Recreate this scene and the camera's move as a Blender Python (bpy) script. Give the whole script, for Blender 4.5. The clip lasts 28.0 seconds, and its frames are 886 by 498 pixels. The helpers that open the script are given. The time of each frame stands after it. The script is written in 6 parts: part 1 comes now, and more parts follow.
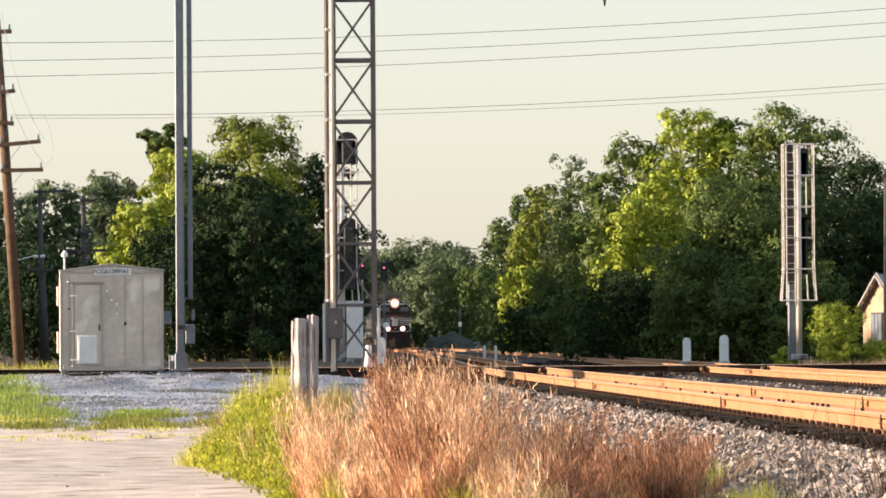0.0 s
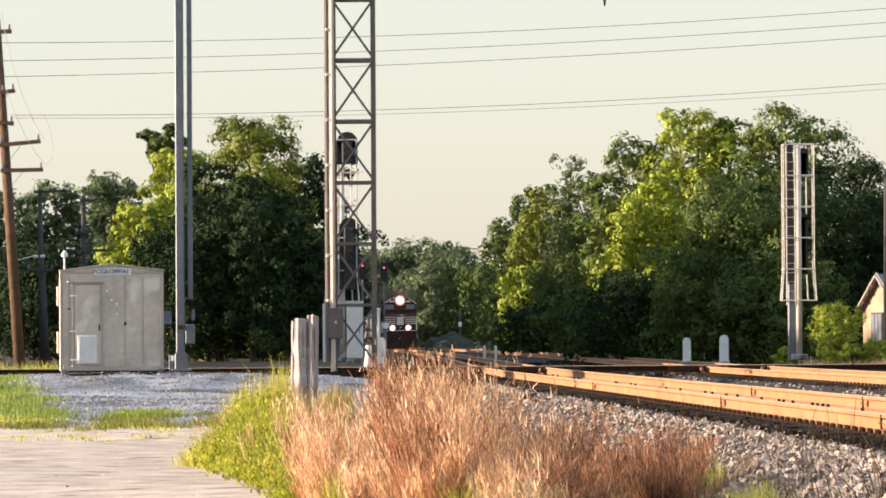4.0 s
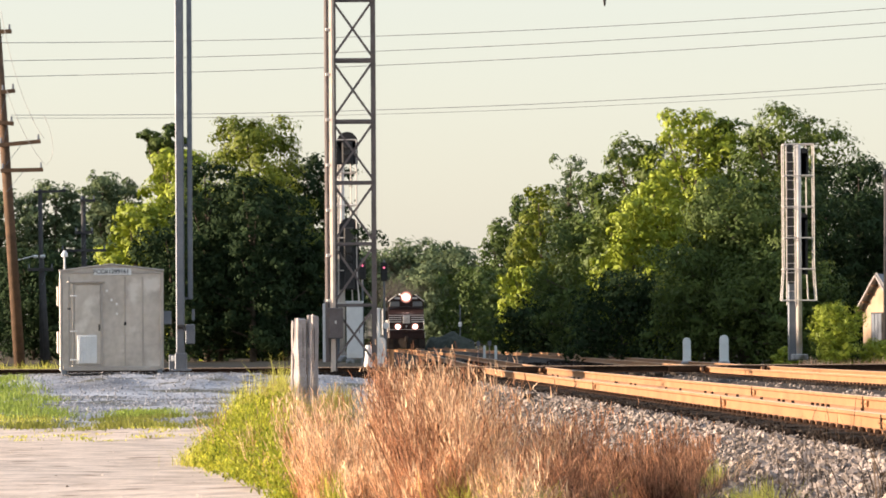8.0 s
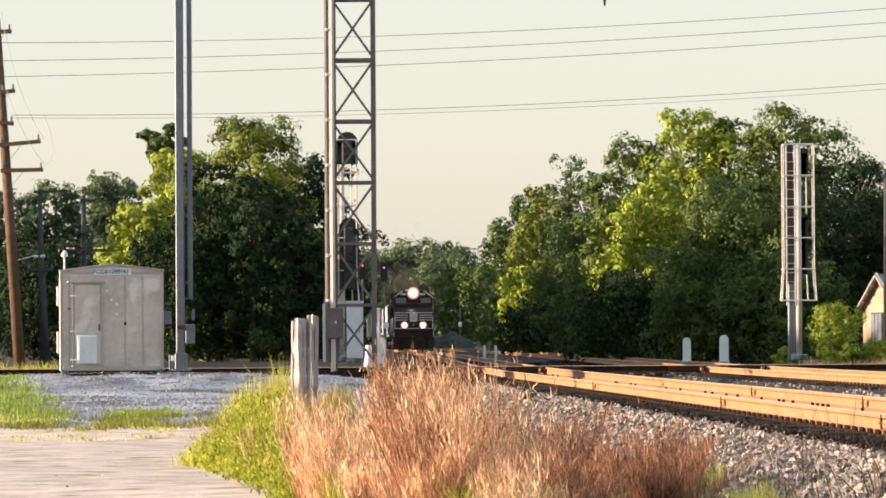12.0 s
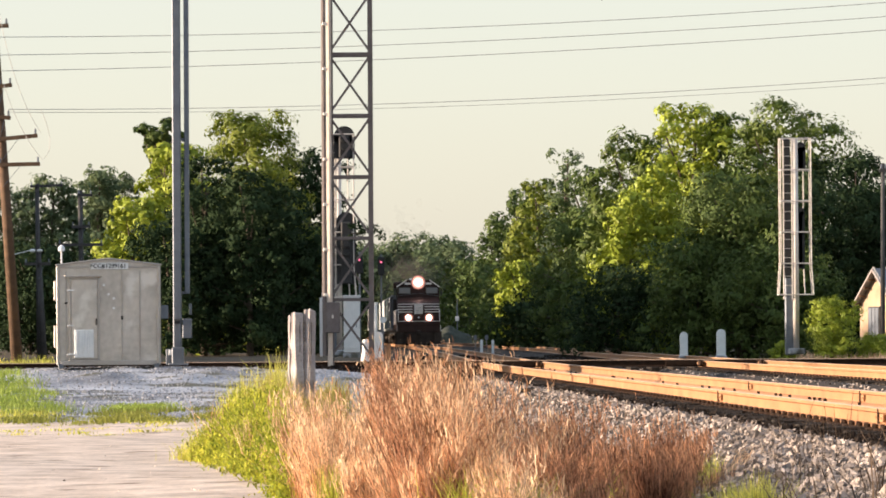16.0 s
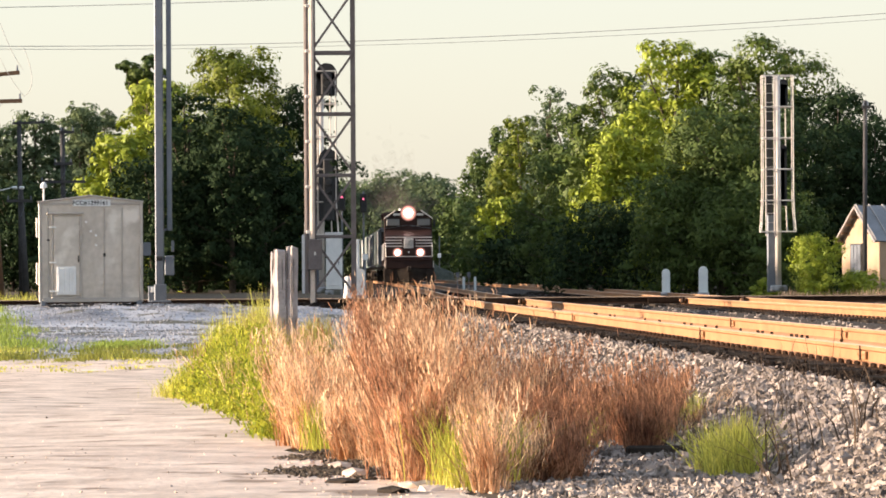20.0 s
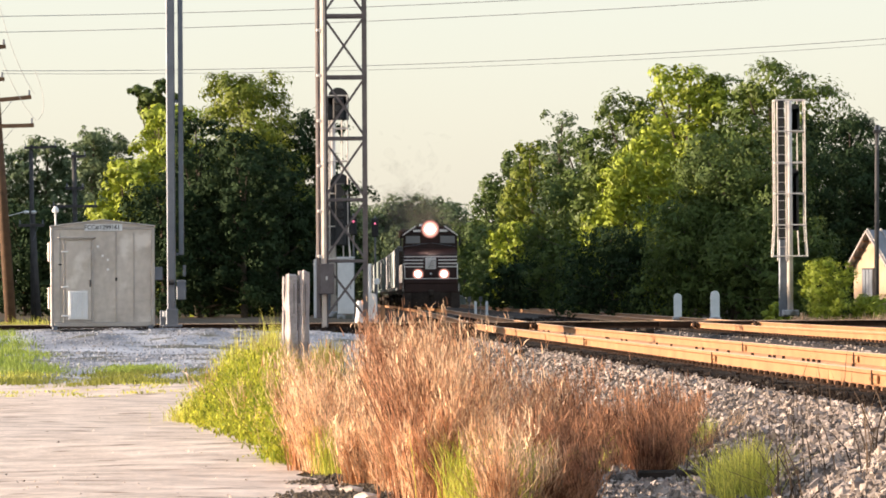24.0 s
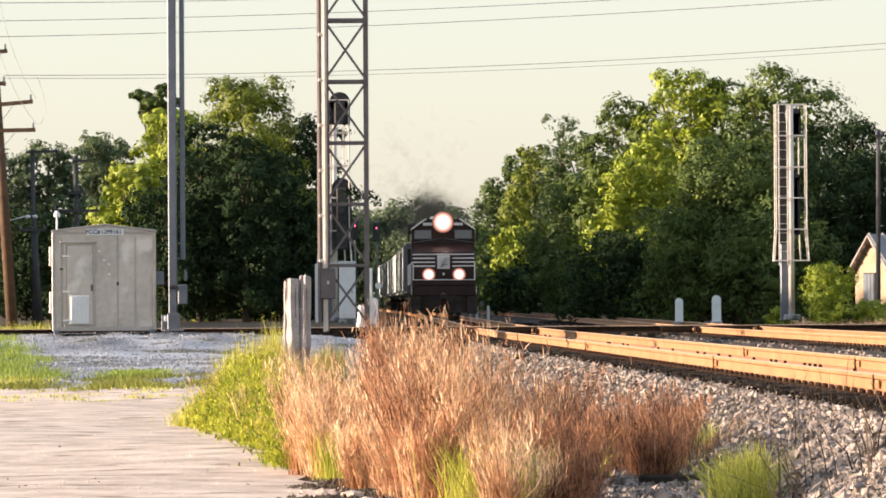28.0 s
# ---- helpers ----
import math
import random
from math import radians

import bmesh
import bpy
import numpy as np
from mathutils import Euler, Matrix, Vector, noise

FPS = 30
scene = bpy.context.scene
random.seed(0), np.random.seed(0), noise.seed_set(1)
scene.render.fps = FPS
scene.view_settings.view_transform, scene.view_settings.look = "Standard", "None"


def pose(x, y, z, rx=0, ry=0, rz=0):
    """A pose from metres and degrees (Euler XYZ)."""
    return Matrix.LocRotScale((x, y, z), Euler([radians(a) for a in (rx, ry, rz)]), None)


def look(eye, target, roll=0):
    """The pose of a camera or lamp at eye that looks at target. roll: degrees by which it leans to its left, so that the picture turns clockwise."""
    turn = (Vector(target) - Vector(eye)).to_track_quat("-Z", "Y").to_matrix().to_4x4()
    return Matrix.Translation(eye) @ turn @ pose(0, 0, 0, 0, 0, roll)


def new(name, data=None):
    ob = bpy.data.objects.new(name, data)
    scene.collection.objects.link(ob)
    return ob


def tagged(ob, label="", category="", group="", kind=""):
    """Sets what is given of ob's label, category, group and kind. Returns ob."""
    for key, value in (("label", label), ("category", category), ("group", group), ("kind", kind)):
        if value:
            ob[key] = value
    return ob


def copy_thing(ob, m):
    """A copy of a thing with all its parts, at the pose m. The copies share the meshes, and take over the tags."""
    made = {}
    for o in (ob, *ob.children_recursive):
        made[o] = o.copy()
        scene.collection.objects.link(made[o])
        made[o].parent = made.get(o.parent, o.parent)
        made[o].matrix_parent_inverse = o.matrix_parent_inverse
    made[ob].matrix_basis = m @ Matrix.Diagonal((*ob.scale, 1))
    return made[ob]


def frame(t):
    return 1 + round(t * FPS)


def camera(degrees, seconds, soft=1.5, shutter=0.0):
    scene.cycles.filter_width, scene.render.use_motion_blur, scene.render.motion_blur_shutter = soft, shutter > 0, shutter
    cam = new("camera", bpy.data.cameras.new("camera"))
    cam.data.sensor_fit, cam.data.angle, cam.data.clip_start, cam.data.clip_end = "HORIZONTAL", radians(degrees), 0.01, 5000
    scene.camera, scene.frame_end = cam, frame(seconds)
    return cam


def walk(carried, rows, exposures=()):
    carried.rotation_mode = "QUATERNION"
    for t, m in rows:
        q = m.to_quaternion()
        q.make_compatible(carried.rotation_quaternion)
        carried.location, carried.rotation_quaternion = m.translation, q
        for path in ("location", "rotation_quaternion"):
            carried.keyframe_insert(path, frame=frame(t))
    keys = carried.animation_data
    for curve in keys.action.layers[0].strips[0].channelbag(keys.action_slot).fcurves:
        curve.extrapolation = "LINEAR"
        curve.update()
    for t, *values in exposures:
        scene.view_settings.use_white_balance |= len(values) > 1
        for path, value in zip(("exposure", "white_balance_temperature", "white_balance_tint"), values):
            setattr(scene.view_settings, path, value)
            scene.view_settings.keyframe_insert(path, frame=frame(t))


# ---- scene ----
SECONDS = 28.0
cam = camera(11.5, SECONDS, soft=1.75)
EYE = (0.0, 0.0, 0.646)
# seconds, turn to the right and rise of the view, degrees
AIM = [
    (0, 0.0044, 1.2096), (4, 0.0044, 1.2096), (8, 0.0044, 1.2096), (12, 0.0044, 1.2096),
    (14.5, 0.0044, 1.2096), (15.5, 0.0044, 1.2096), (16, 0.0428, 1.1352), (16.5, 0.0788, 0.9054),
    (17, 0.0619, 0.6238), (17.5, 0.0766, 0.4412), (18, 0.0541, 0.3906), (18.5, 0.1183, 0.3296),
    (19, 0.1564, 0.2881), (19.5, 0.2230, 0.2396), (20, 0.2682, 0.3140), (20.5, 0.2097, 0.3939),
    (21, 0.1464, 0.5211), (21.5, 0.1330, 0.5865), (22.3, 0.1266, 0.6144), (23.5, 0.1192, 0.6306),
    (24.5, 0.1170, 0.6336), (25.2, 0.1163, 0.6314), (26, 0.1030, 0.6358), (27.5, 0.1001, 0.6373),
    (27.75, 0.0993, 0.6623), (28, 0.0993, 0.6917),
]


def aim(turn, rise):
    a, b = radians(turn), radians(rise)
    way = Vector((math.sin(a) * math.cos(b), math.cos(a) * math.cos(b), math.sin(b)))
    return look(EYE, Vector(EYE) + way * 100, -0.35)


walk(cam, [(t, aim(a, b)) for t, a, b in AIM], [(0, 1.06, 6500, 10), (15.5, 1.06, 6500, 10), (19.5, 1.16, 6500, 10), (28, 1.14, 6500, 10)])

# ---- light ----
SUN_EL, SUN_AZ = 10.4, 3.0   # height, and how far the sun stands behind the viewer's left
world = bpy.data.worlds.new("sky")
scene.world = world
world.use_nodes = True
wn = world.node_tree
sky = wn.nodes.new("ShaderNodeTexSky")
sky.sky_type = "NISHITA"
sky.sun_disc = False
sky.sun_elevation = radians(SUN_EL)
sky.sun_rotation = radians(-90 - SUN_AZ)
sky.air_density, sky.dust_density, sky.ozone_density = 1.0, 1.2, 1.0
bg = wn.nodes["Background"]
bg.inputs[1].default_value = 0.15
# thin even evening haze over the clear sky
haze = wn.nodes.new("ShaderNodeMix")
haze.data_type = "RGBA"
haze.inputs["Factor"].default_value = 0.65
way = wn.nodes.new("ShaderNodeTexCoord")
split = wn.nodes.new("ShaderNodeSeparateXYZ")
wn.links.new(way.outputs["Generated"], split.inputs[0])
height = wn.nodes.new("ShaderNodeMapRange")
height.inputs["From Min"].default_value, height.inputs["From Max"].default_value = 0.1, 0.8
wn.links.new(split.outputs["Z"], height.inputs["Value"])
tint = wn.nodes.new("ShaderNodeMix")
tint.data_type = "RGBA"
tint.inputs["A"].default_value, tint.inputs["B"].default_value = (2.68, 2.58, 2.48, 1), (2.3, 2.75, 3.5, 1)
wn.links.new(height.outputs[0], tint.inputs["Factor"])
wn.links.new(tint.outputs["Result"], haze.inputs["B"])
wn.links.new(sky.outputs[0], haze.inputs["A"])
wn.links.new(haze.outputs["Result"], bg.inputs[0])
lamp = bpy.data.lights.new("sun", "SUN")
lamp.energy, lamp.angle, lamp.color = 6.0, radians(0.6), (1.0, 0.785, 0.605)
sun = new("sun", lamp)
a, b = radians(SUN_AZ), radians(SUN_EL)
sun.matrix_world = look(Vector((-math.cos(a) * math.cos(b), -math.sin(a) * math.cos(b), math.sin(b))) * 50, (0, 0, 0))


# ---- materials ----
def material(name, dark, light, rough=0.7, metal=0.0, grain=8.0, fine=60.0, bump=0.25, island=0.0, obj=0.0, leaf=0.0, spec=0.5, stain=0.35, spots=None):
    """Two colours mixed by coarse and fine grain, with relief; island/obj: how far pieces differ in value."""
    m = bpy.data.materials.new(name)
    m.use_nodes = True
    nt = m.node_tree
    N, K = nt.nodes, nt.links
    p = N["Principled BSDF"]
    co = N.new("ShaderNodeTexCoord")
    n1 = N.new("ShaderNodeTexNoise")
    n1.inputs["Scale"].default_value, n1.inputs["Detail"].default_value = grain, 5
    n2 = N.new("ShaderNodeTexNoise")
    n2.inputs["Scale"].default_value, n2.inputs["Detail"].default_value = fine, 3
    K.new(co.outputs["Object"], n1.inputs["Vector"])
    K.new(co.outputs["Object"], n2.inputs["Vector"])
    add = N.new("ShaderNodeMath")
    add.operation = "MULTIPLY_ADD"
    K.new(n2.outputs["Fac"], add.inputs[0])
    add.inputs[1].default_value = 0.5
    K.new(n1.outputs["Fac"], add.inputs[2])
    ramp = N.new("ShaderNodeMapRange")
    ramp.inputs["From Min"].default_value, ramp.inputs["From Max"].default_value = 0.75 - stain, 0.75 + stain
    K.new(add.outputs[0], ramp.inputs["Value"])
    mix = N.new("ShaderNodeMix")
    mix.data_type = "RGBA"
    mix.inputs["A"].default_value, mix.inputs["B"].default_value = (*dark, 1), (*light, 1)
    K.new(ramp.outputs[0], mix.inputs["Factor"])
    out = mix.outputs["Result"]
    if spots:
        # colour, scale and share of separate patches: ground mottling, painted sheen on the shed
        n3 = N.new("ShaderNodeTexNoise")
        n3.inputs["Scale"].default_value, n3.inputs["Detail"].default_value = spots[1], 6
        K.new(co.outputs["Object"], n3.inputs["Vector"])
        r3 = N.new("ShaderNodeMapRange")
        r3.inputs["From Min"].default_value, r3.inputs["From Max"].default_value = 0.68 - spots[2] * 0.3, 0.76 - spots[2] * 0.3
        K.new(n3.outputs["Fac"], r3.inputs["Value"])
        m3 = N.new("ShaderNodeMix")
        m3.data_type = "RGBA"
        m3.inputs["B"].default_value = (*spots[0], 1)
        K.new(r3.outputs[0], m3.inputs["Factor"])
        K.new(out, m3.inputs["A"])
        out = m3.outputs["Result"]
    if island or obj:
        r = N.new("ShaderNodeNewGeometry" if island else "ShaderNodeObjectInfo")
        hs = N.new("ShaderNodeHueSaturation")
        mr = N.new("ShaderNodeMapRange")
        k = island or obj
        mr.inputs["To Min"].default_value, mr.inputs["To Max"].default_value = 1 - k, 1 + k
        K.new(r.outputs["Random Per Island" if island else "Random"], mr.inputs["Value"])
        K.new(mr.outputs[0], hs.inputs["Value"])
        K.new(out, hs.inputs["Color"])
        out = hs.outputs[0]
    K.new(out, p.inputs["Base Color"])
    p.inputs["Roughness"].default_value, p.inputs["Metallic"].default_value = rough, metal
    p.inputs["Specular IOR Level"].default_value = spec
    if bump:
        bp = N.new("ShaderNodeBump")
        bp.inputs["Strength"].default_value, bp.inputs["Distance"].default_value = bump, 0.02
        K.new(add.outputs[0], bp.inputs["Height"])
        K.new(bp.outputs[0], p.inputs["Normal"])
    if leaf:
        tr = N.new("ShaderNodeBsdfTranslucent")
        K.new(out, tr.inputs["Color"])
        ms = N.new("ShaderNodeMixShader")
        ms.inputs[0].default_value = leaf
        K.new(p.outputs[0], ms.inputs[1])
        K.new(tr.outputs[0], ms.inputs[2])
        K.new(ms.outputs[0], N["Material Output"].inputs["Surface"])
    return m


def glow(name, colour, strength):
    m = bpy.data.materials.new(name)
    m.use_nodes = True
    p = m.node_tree.nodes["Principled BSDF"]
    p.inputs["Base Color"].default_value = (*colour, 1)
    p.inputs["Emission Color"].default_value = (*colour, 1)
    p.inputs["Emission Strength"].default_value = strength
    return m


def glassy(name, colour, rough=0.05):
    m = bpy.data.materials.new(name)
    m.use_nodes = True
    p = m.node_tree.nodes["Principled BSDF"]
    p.inputs["Base Color"].default_value = (*colour, 1)
    p.inputs["Roughness"].default_value = rough
    p.inputs["Specular IOR Level"].default_value = 0.9
    return m


M_GROUND = material("dry_soil", (0.04, 0.032, 0.023), (0.17, 0.13, 0.09), 0.95, grain=0.5, fine=9, bump=0.6, spec=0.08)
M_ROAD = material("sandy_gravel", (0.43, 0.343, 0.28), (0.79, 0.65, 0.537), 0.95, grain=1.7, fine=14, bump=0.8, stain=0.22, spec=0.08, spots=((0.27, 0.205, 0.16), 1.25, 0.3))
M_PAD = material("grey_gravel", (0.15, 0.158, 0.178), (0.50, 0.515, 0.555), 0.95, grain=0.5, fine=16, bump=0.9, stain=0.2, spec=0.08, spots=((0.12, 0.12, 0.10), 0.9, 0.4))
M_BALLAST = material("ballast_bed", (0.02, 0.018, 0.016), (0.075, 0.064, 0.058), 0.95, grain=6, fine=30, bump=1.0, spec=0.08)
M_STONE = material("granite_ballast", (0.07, 0.058, 0.051), (0.46, 0.388, 0.338), 0.9, grain=4, fine=40, bump=0.3, island=0.7, spec=0.08)
M_PADSTONE = material("blue_grey_gravel", (0.10, 0.106, 0.12), (0.44, 0.45, 0.48), 0.9, grain=4, fine=40, bump=0.3, island=0.45, spec=0.08)
# near-black for grimy ballast, and for stones that stand for shadow
M_FOULSHADE = material("fouled_and_shaded_stone", (0.006, 0.005, 0.004), (0.032, 0.023, 0.018), 0.95, grain=4, fine=40, bump=0.3, island=0.5, spec=0.08)
# dark olive for the weeds, with the trees' shade painted in
M_MOUND = material("weedy_shaded_mound", (0.026, 0.034, 0.026), (0.075, 0.08, 0.068), 0.95, grain=2.5, fine=14, bump=0.8, spec=0.08)
M_RAIL = material("rusty_rail", (0.225, 0.108, 0.048), (0.44, 0.235, 0.11), 0.62, grain=1.5, fine=30, bump=0.25, spec=0.4)
M_TREAD = material("worn_rail_head", (0.40, 0.26, 0.16), (0.60, 0.42, 0.28), 0.55, metal=0.15, grain=2, fine=30, bump=0.05)
M_TIE = material("creosoted_wood", (0.018, 0.015, 0.012), (0.065, 0.052, 0.042), 0.9, grain=5, fine=50, bump=0.8, obj=0.35, spec=0.08)
M_PLATE = material("rusty_and_shaded_steel", (0.014, 0.009, 0.006), (0.05, 0.028, 0.018), 0.8, grain=10, fine=60, spec=0.08)
# pale spots are the panels' blotchy reflection, painted over the weathered metal
M_SHED = material("weathered_aluminium_with_sheen", (0.37, 0.335, 0.305), (0.60, 0.55, 0.505), 0.36, metal=0.5, grain=0.9, fine=7, bump=0.4, stain=0.25, spots=((0.64, 0.60, 0.56), 1.3, 0.42))
M_SHEDTRIM = material("aluminium_trim", (0.31, 0.285, 0.265), (0.47, 0.435, 0.40), 0.4, metal=0.4, grain=2, fine=20, bump=0.05)
M_WHITE = material("white_paint", (0.60, 0.61, 0.61), (0.80, 0.80, 0.79), 0.55, grain=3, fine=30, bump=0.08)
# bluish white: cool shade on the marker posts is put into the paint
M_BLUEWHITE = material("shade_blue_white_paint", (0.52, 0.57, 0.58), (0.72, 0.76, 0.76), 0.6, grain=3, fine=30, bump=0.1)
M_GALV = material("galvanised_steel", (0.095, 0.11, 0.135), (0.17, 0.19, 0.22), 0.5, metal=0.25, grain=3, fine=25, bump=0.08)
M_TOWER = material("rust_stained_steel", (0.10, 0.08, 0.075), (0.21, 0.175, 0.165), 0.6, metal=0.3, grain=3, fine=25, bump=0.15)
M_ALU = material("aluminium_paint", (0.52, 0.47, 0.42), (0.74, 0.68, 0.62), 0.45, metal=0.1, grain=3, fine=25, bump=0.08)
# cream tone puts the warm sunlight on the riser into its paint
M_CREAM = material("sunlit_cream_paint", (0.56, 0.44, 0.35), (0.76, 0.64, 0.53), 0.6, grain=3, fine=25, bump=0.08)
M_BLACK = material("matt_black", (0.012, 0.012, 0.013), (0.035, 0.034, 0.034), 0.75, grain=4, fine=30, bump=0.1)
M_POLE = material("pole_wood", (0.055, 0.033, 0.02), (0.18, 0.105, 0.06), 0.9, grain=4, fine=40, bump=0.6)
M_GREYWOOD = material("silvered_wood", (0.17, 0.145, 0.14), (0.54, 0.48, 0.46), 0.95, grain=3, fine=30, bump=0.6, stain=0.35)
M_BARK = material("bark", (0.035, 0.028, 0.02), (0.11, 0.085, 0.06), 0.95, grain=6, fine=40, bump=0.9)
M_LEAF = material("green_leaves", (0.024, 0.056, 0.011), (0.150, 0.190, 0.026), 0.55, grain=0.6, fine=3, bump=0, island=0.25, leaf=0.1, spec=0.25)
# brighter green: low sunlight is painted into this leaf colour
M_LEAFL = material("sunlit_yellow_green_leaves", (0.10, 0.155, 0.012), (0.40, 0.45, 0.048), 0.55, grain=0.6, fine=3, bump=0, island=0.25, leaf=0.14, spec=0.25)
# darker greens: the wood's shade is painted into these two leaf colours
M_LEAFS = material("shade_painted_leaves", (0.027, 0.055, 0.016), (0.12, 0.16, 0.038), 0.6, grain=0.6, fine=3, bump=0, island=0.25, leaf=0.15, spec=0.15)
M_LEAFD = material("shade_dark_leaves", (0.011, 0.025, 0.012), (0.042, 0.066, 0.026), 0.7, grain=0.6, fine=3, bump=0, island=0.25, leaf=0.08, spec=0.06)
# pale greyish green: distance haze is painted into the leaf colour
M_LEAFF = material("haze_paled_leaves", (0.06, 0.092, 0.052), (0.165, 0.21, 0.10), 0.7, grain=0.4, fine=2, bump=0, island=0.35, leaf=0.3, spec=0.15)
M_LEAFM = material("bush_leaves", (0.05, 0.085, 0.009), (0.235, 0.265, 0.028), 0.55, grain=0.9, fine=5, bump=0, island=0.25, leaf=0.2, spec=0.25)
M_DARKPOLE = material("old_dark_pole_wood", (0.03, 0.03, 0.032), (0.085, 0.08, 0.078), 0.9, grain=4, fine=40, bump=0.5)
M_YELLOWGRASS = material("yellowing_grass", (0.30, 0.33, 0.035), (0.80, 0.72, 0.17), 0.65, grain=1.8, fine=9, bump=0, island=0.5, leaf=0.3, spec=0.2, stain=0.2)
M_LAWN = material("green_lawn_grass", (0.13, 0.20, 0.03), (0.40, 0.47, 0.10), 0.65, grain=1.8, fine=9, bump=0, island=0.4, leaf=0.3, spec=0.2, stain=0.2)
M_STRAW = material("bluestem_straw", (0.37, 0.185, 0.088), (0.91, 0.655, 0.42), 0.7, grain=2.2, fine=14, bump=0, island=0.65, leaf=0.27, spec=0.2, stain=0.14)
M_STRAWD = material("dead_bluestem", (0.14, 0.06, 0.035), (0.60, 0.32, 0.18), 0.75, grain=2.2, fine=14, bump=0, island=0.7, stain=0.18, leaf=0.3, spec=0.2)
M_WEED = material("weed_green", (0.115, 0.175, 0.014), (0.57, 0.54, 0.06), 0.6, grain=1.8, fine=9, bump=0, island=0.55, leaf=0.35, spec=0.2, stain=0.2)
M_DRYWEED = material("drying_weed_stems", (0.20, 0.19, 0.04), (0.60, 0.48, 0.14), 0.65, grain=1.8, fine=9, bump=0, island=0.45, leaf=0.3, spec=0.2, stain=0.2)
M_TURF = material("short_turf", (0.12, 0.15, 0.03), (0.32, 0.31, 0.07), 0.7, grain=0.6, fine=6, bump=0, island=0.4, leaf=0.3, spec=0.1)
M_DARKWEED = material("dead_weed_stem", (0.05, 0.035, 0.025), (0.13, 0.09, 0.06), 0.8, grain=2, fine=10, bump=0, island=0.4, leaf=0.2, spec=0.2)
M_WIRE = material("wire", (0.30, 0.29, 0.28), (0.42, 0.41, 0.39), 0.6, grain=2, fine=10, bump=0)
M_STUCCO = material("house_stucco", (0.29, 0.20, 0.125), (0.50, 0.37, 0.25), 0.9, grain=2, fine=40, bump=0.3)
M_ROOF = material("metal_roof", (0.16, 0.16, 0.165), (0.28, 0.28, 0.29), 0.45, metal=0.5, grain=2, fine=20, bump=0.1)
# the red-brown cast is headlight glare put into the black paint
M_LOCO = material("glare_tinted_black_paint", (0.016, 0.007, 0.006), (0.05, 0.024, 0.019), 0.45, grain=1.5, fine=20, bump=0.05, spec=0.25)
# warm bright white: lamp light on the stripes is in the colour
M_LOCOW = material("lamp_warmed_white_paint", (0.66, 0.60, 0.55), (0.82, 0.77, 0.71), 0.5, grain=3, fine=25, bump=0.05)
M_GRIME = material("underframe_grime", (0.02, 0.017, 0.015), (0.07, 0.055, 0.045), 0.85, grain=3, fine=25, bump=0.3, spec=0.08)
M_CAR = material("hopper_aluminium", (0.12, 0.13, 0.14), (0.23, 0.235, 0.245), 0.5, metal=0.3, grain=1.5, fine=20, bump=0.1)
M_CARG = material("gondola_green_paint", (0.07, 0.10, 0.095), (0.14, 0.18, 0.165), 0.6, grain=1.5, fine=20, bump=0.1)
# grey base colour stands for sky reflected in the glass
M_SCREEN = glassy("sky_grey_windscreen", (0.15, 0.15, 0.155), 0.25)


def halo_glow(name, reach):
    """Oversized reflector with the lamp's glare: bright at the bulb, dull and pinkish rim."""
    m = bpy.data.materials.new(name)
    m.use_nodes = True
    N, K = m.node_tree.nodes, m.node_tree.links
    p = N["Principled BSDF"]
    p.inputs["Base Color"].default_value = (0.05, 0.02, 0.016, 1)
    p.inputs["Emission Color"].default_value = (1.0, 0.42, 0.33, 1)
    co, ln, mr, pw = N.new("ShaderNodeTexCoord"), N.new("ShaderNodeVectorMath"), N.new("ShaderNodeMapRange"), N.new("ShaderNodeMath")
    ln.operation, pw.operation = "LENGTH", "POWER"
    K.new(co.outputs["Object"], ln.inputs[0])
    K.new(ln.outputs["Value"], mr.inputs["Value"])
    mr.inputs["From Min"].default_value, mr.inputs["From Max"].default_value = reach * 0.3, reach
    mr.inputs["To Min"].default_value, mr.inputs["To Max"].default_value = 1.0, 0.0
    K.new(mr.outputs[0], pw.inputs[0])
    pw.inputs[1].default_value = 2.6
    st = N.new("ShaderNodeMath")
    st.operation = "MULTIPLY"
    st.inputs[1].default_value = 3.2
    K.new(pw.outputs[0], st.inputs[0])
    K.new(st.outputs[0], p.inputs["Emission Strength"])
    return m


M_HALO = halo_glow("ditch_light_halo", 0.36)
M_HALOH = halo_glow("headlight_halo", 0.6)
M_LAMP = glow("headlight_glow", (1.0, 0.72, 0.6), 40.0)
M_RED = glow("red_signal_glow", (1.0, 0.16, 0.28), 0.75)


# ---- mesh helpers ----
def part(name, bm, mat, parent=None, label="", smooth=False):
    if isinstance(bm, bmesh.types.BMesh):
        me = bpy.data.meshes.new(name)
        bmesh.ops.recalc_face_normals(bm, faces=bm.faces)
        bm.to_mesh(me)
        bm.free()
    else:
        me = bm
    if mat and not me.materials:
        me.materials.append(mat)
    if smooth:
        me.polygons.foreach_set("use_smooth", [True] * len(me.polygons))
    ob = new(name, me)
    if parent:
        ob.parent = parent
    if label:
        tagged(ob, label)
    return ob


def thing(name, x, y, z, label, category, group="", kind="", rz=0):
    ob = new(name)
    ob.matrix_basis = pose(x, y, z, 0, 0, rz)
    return tagged(ob, label, category, group, kind)


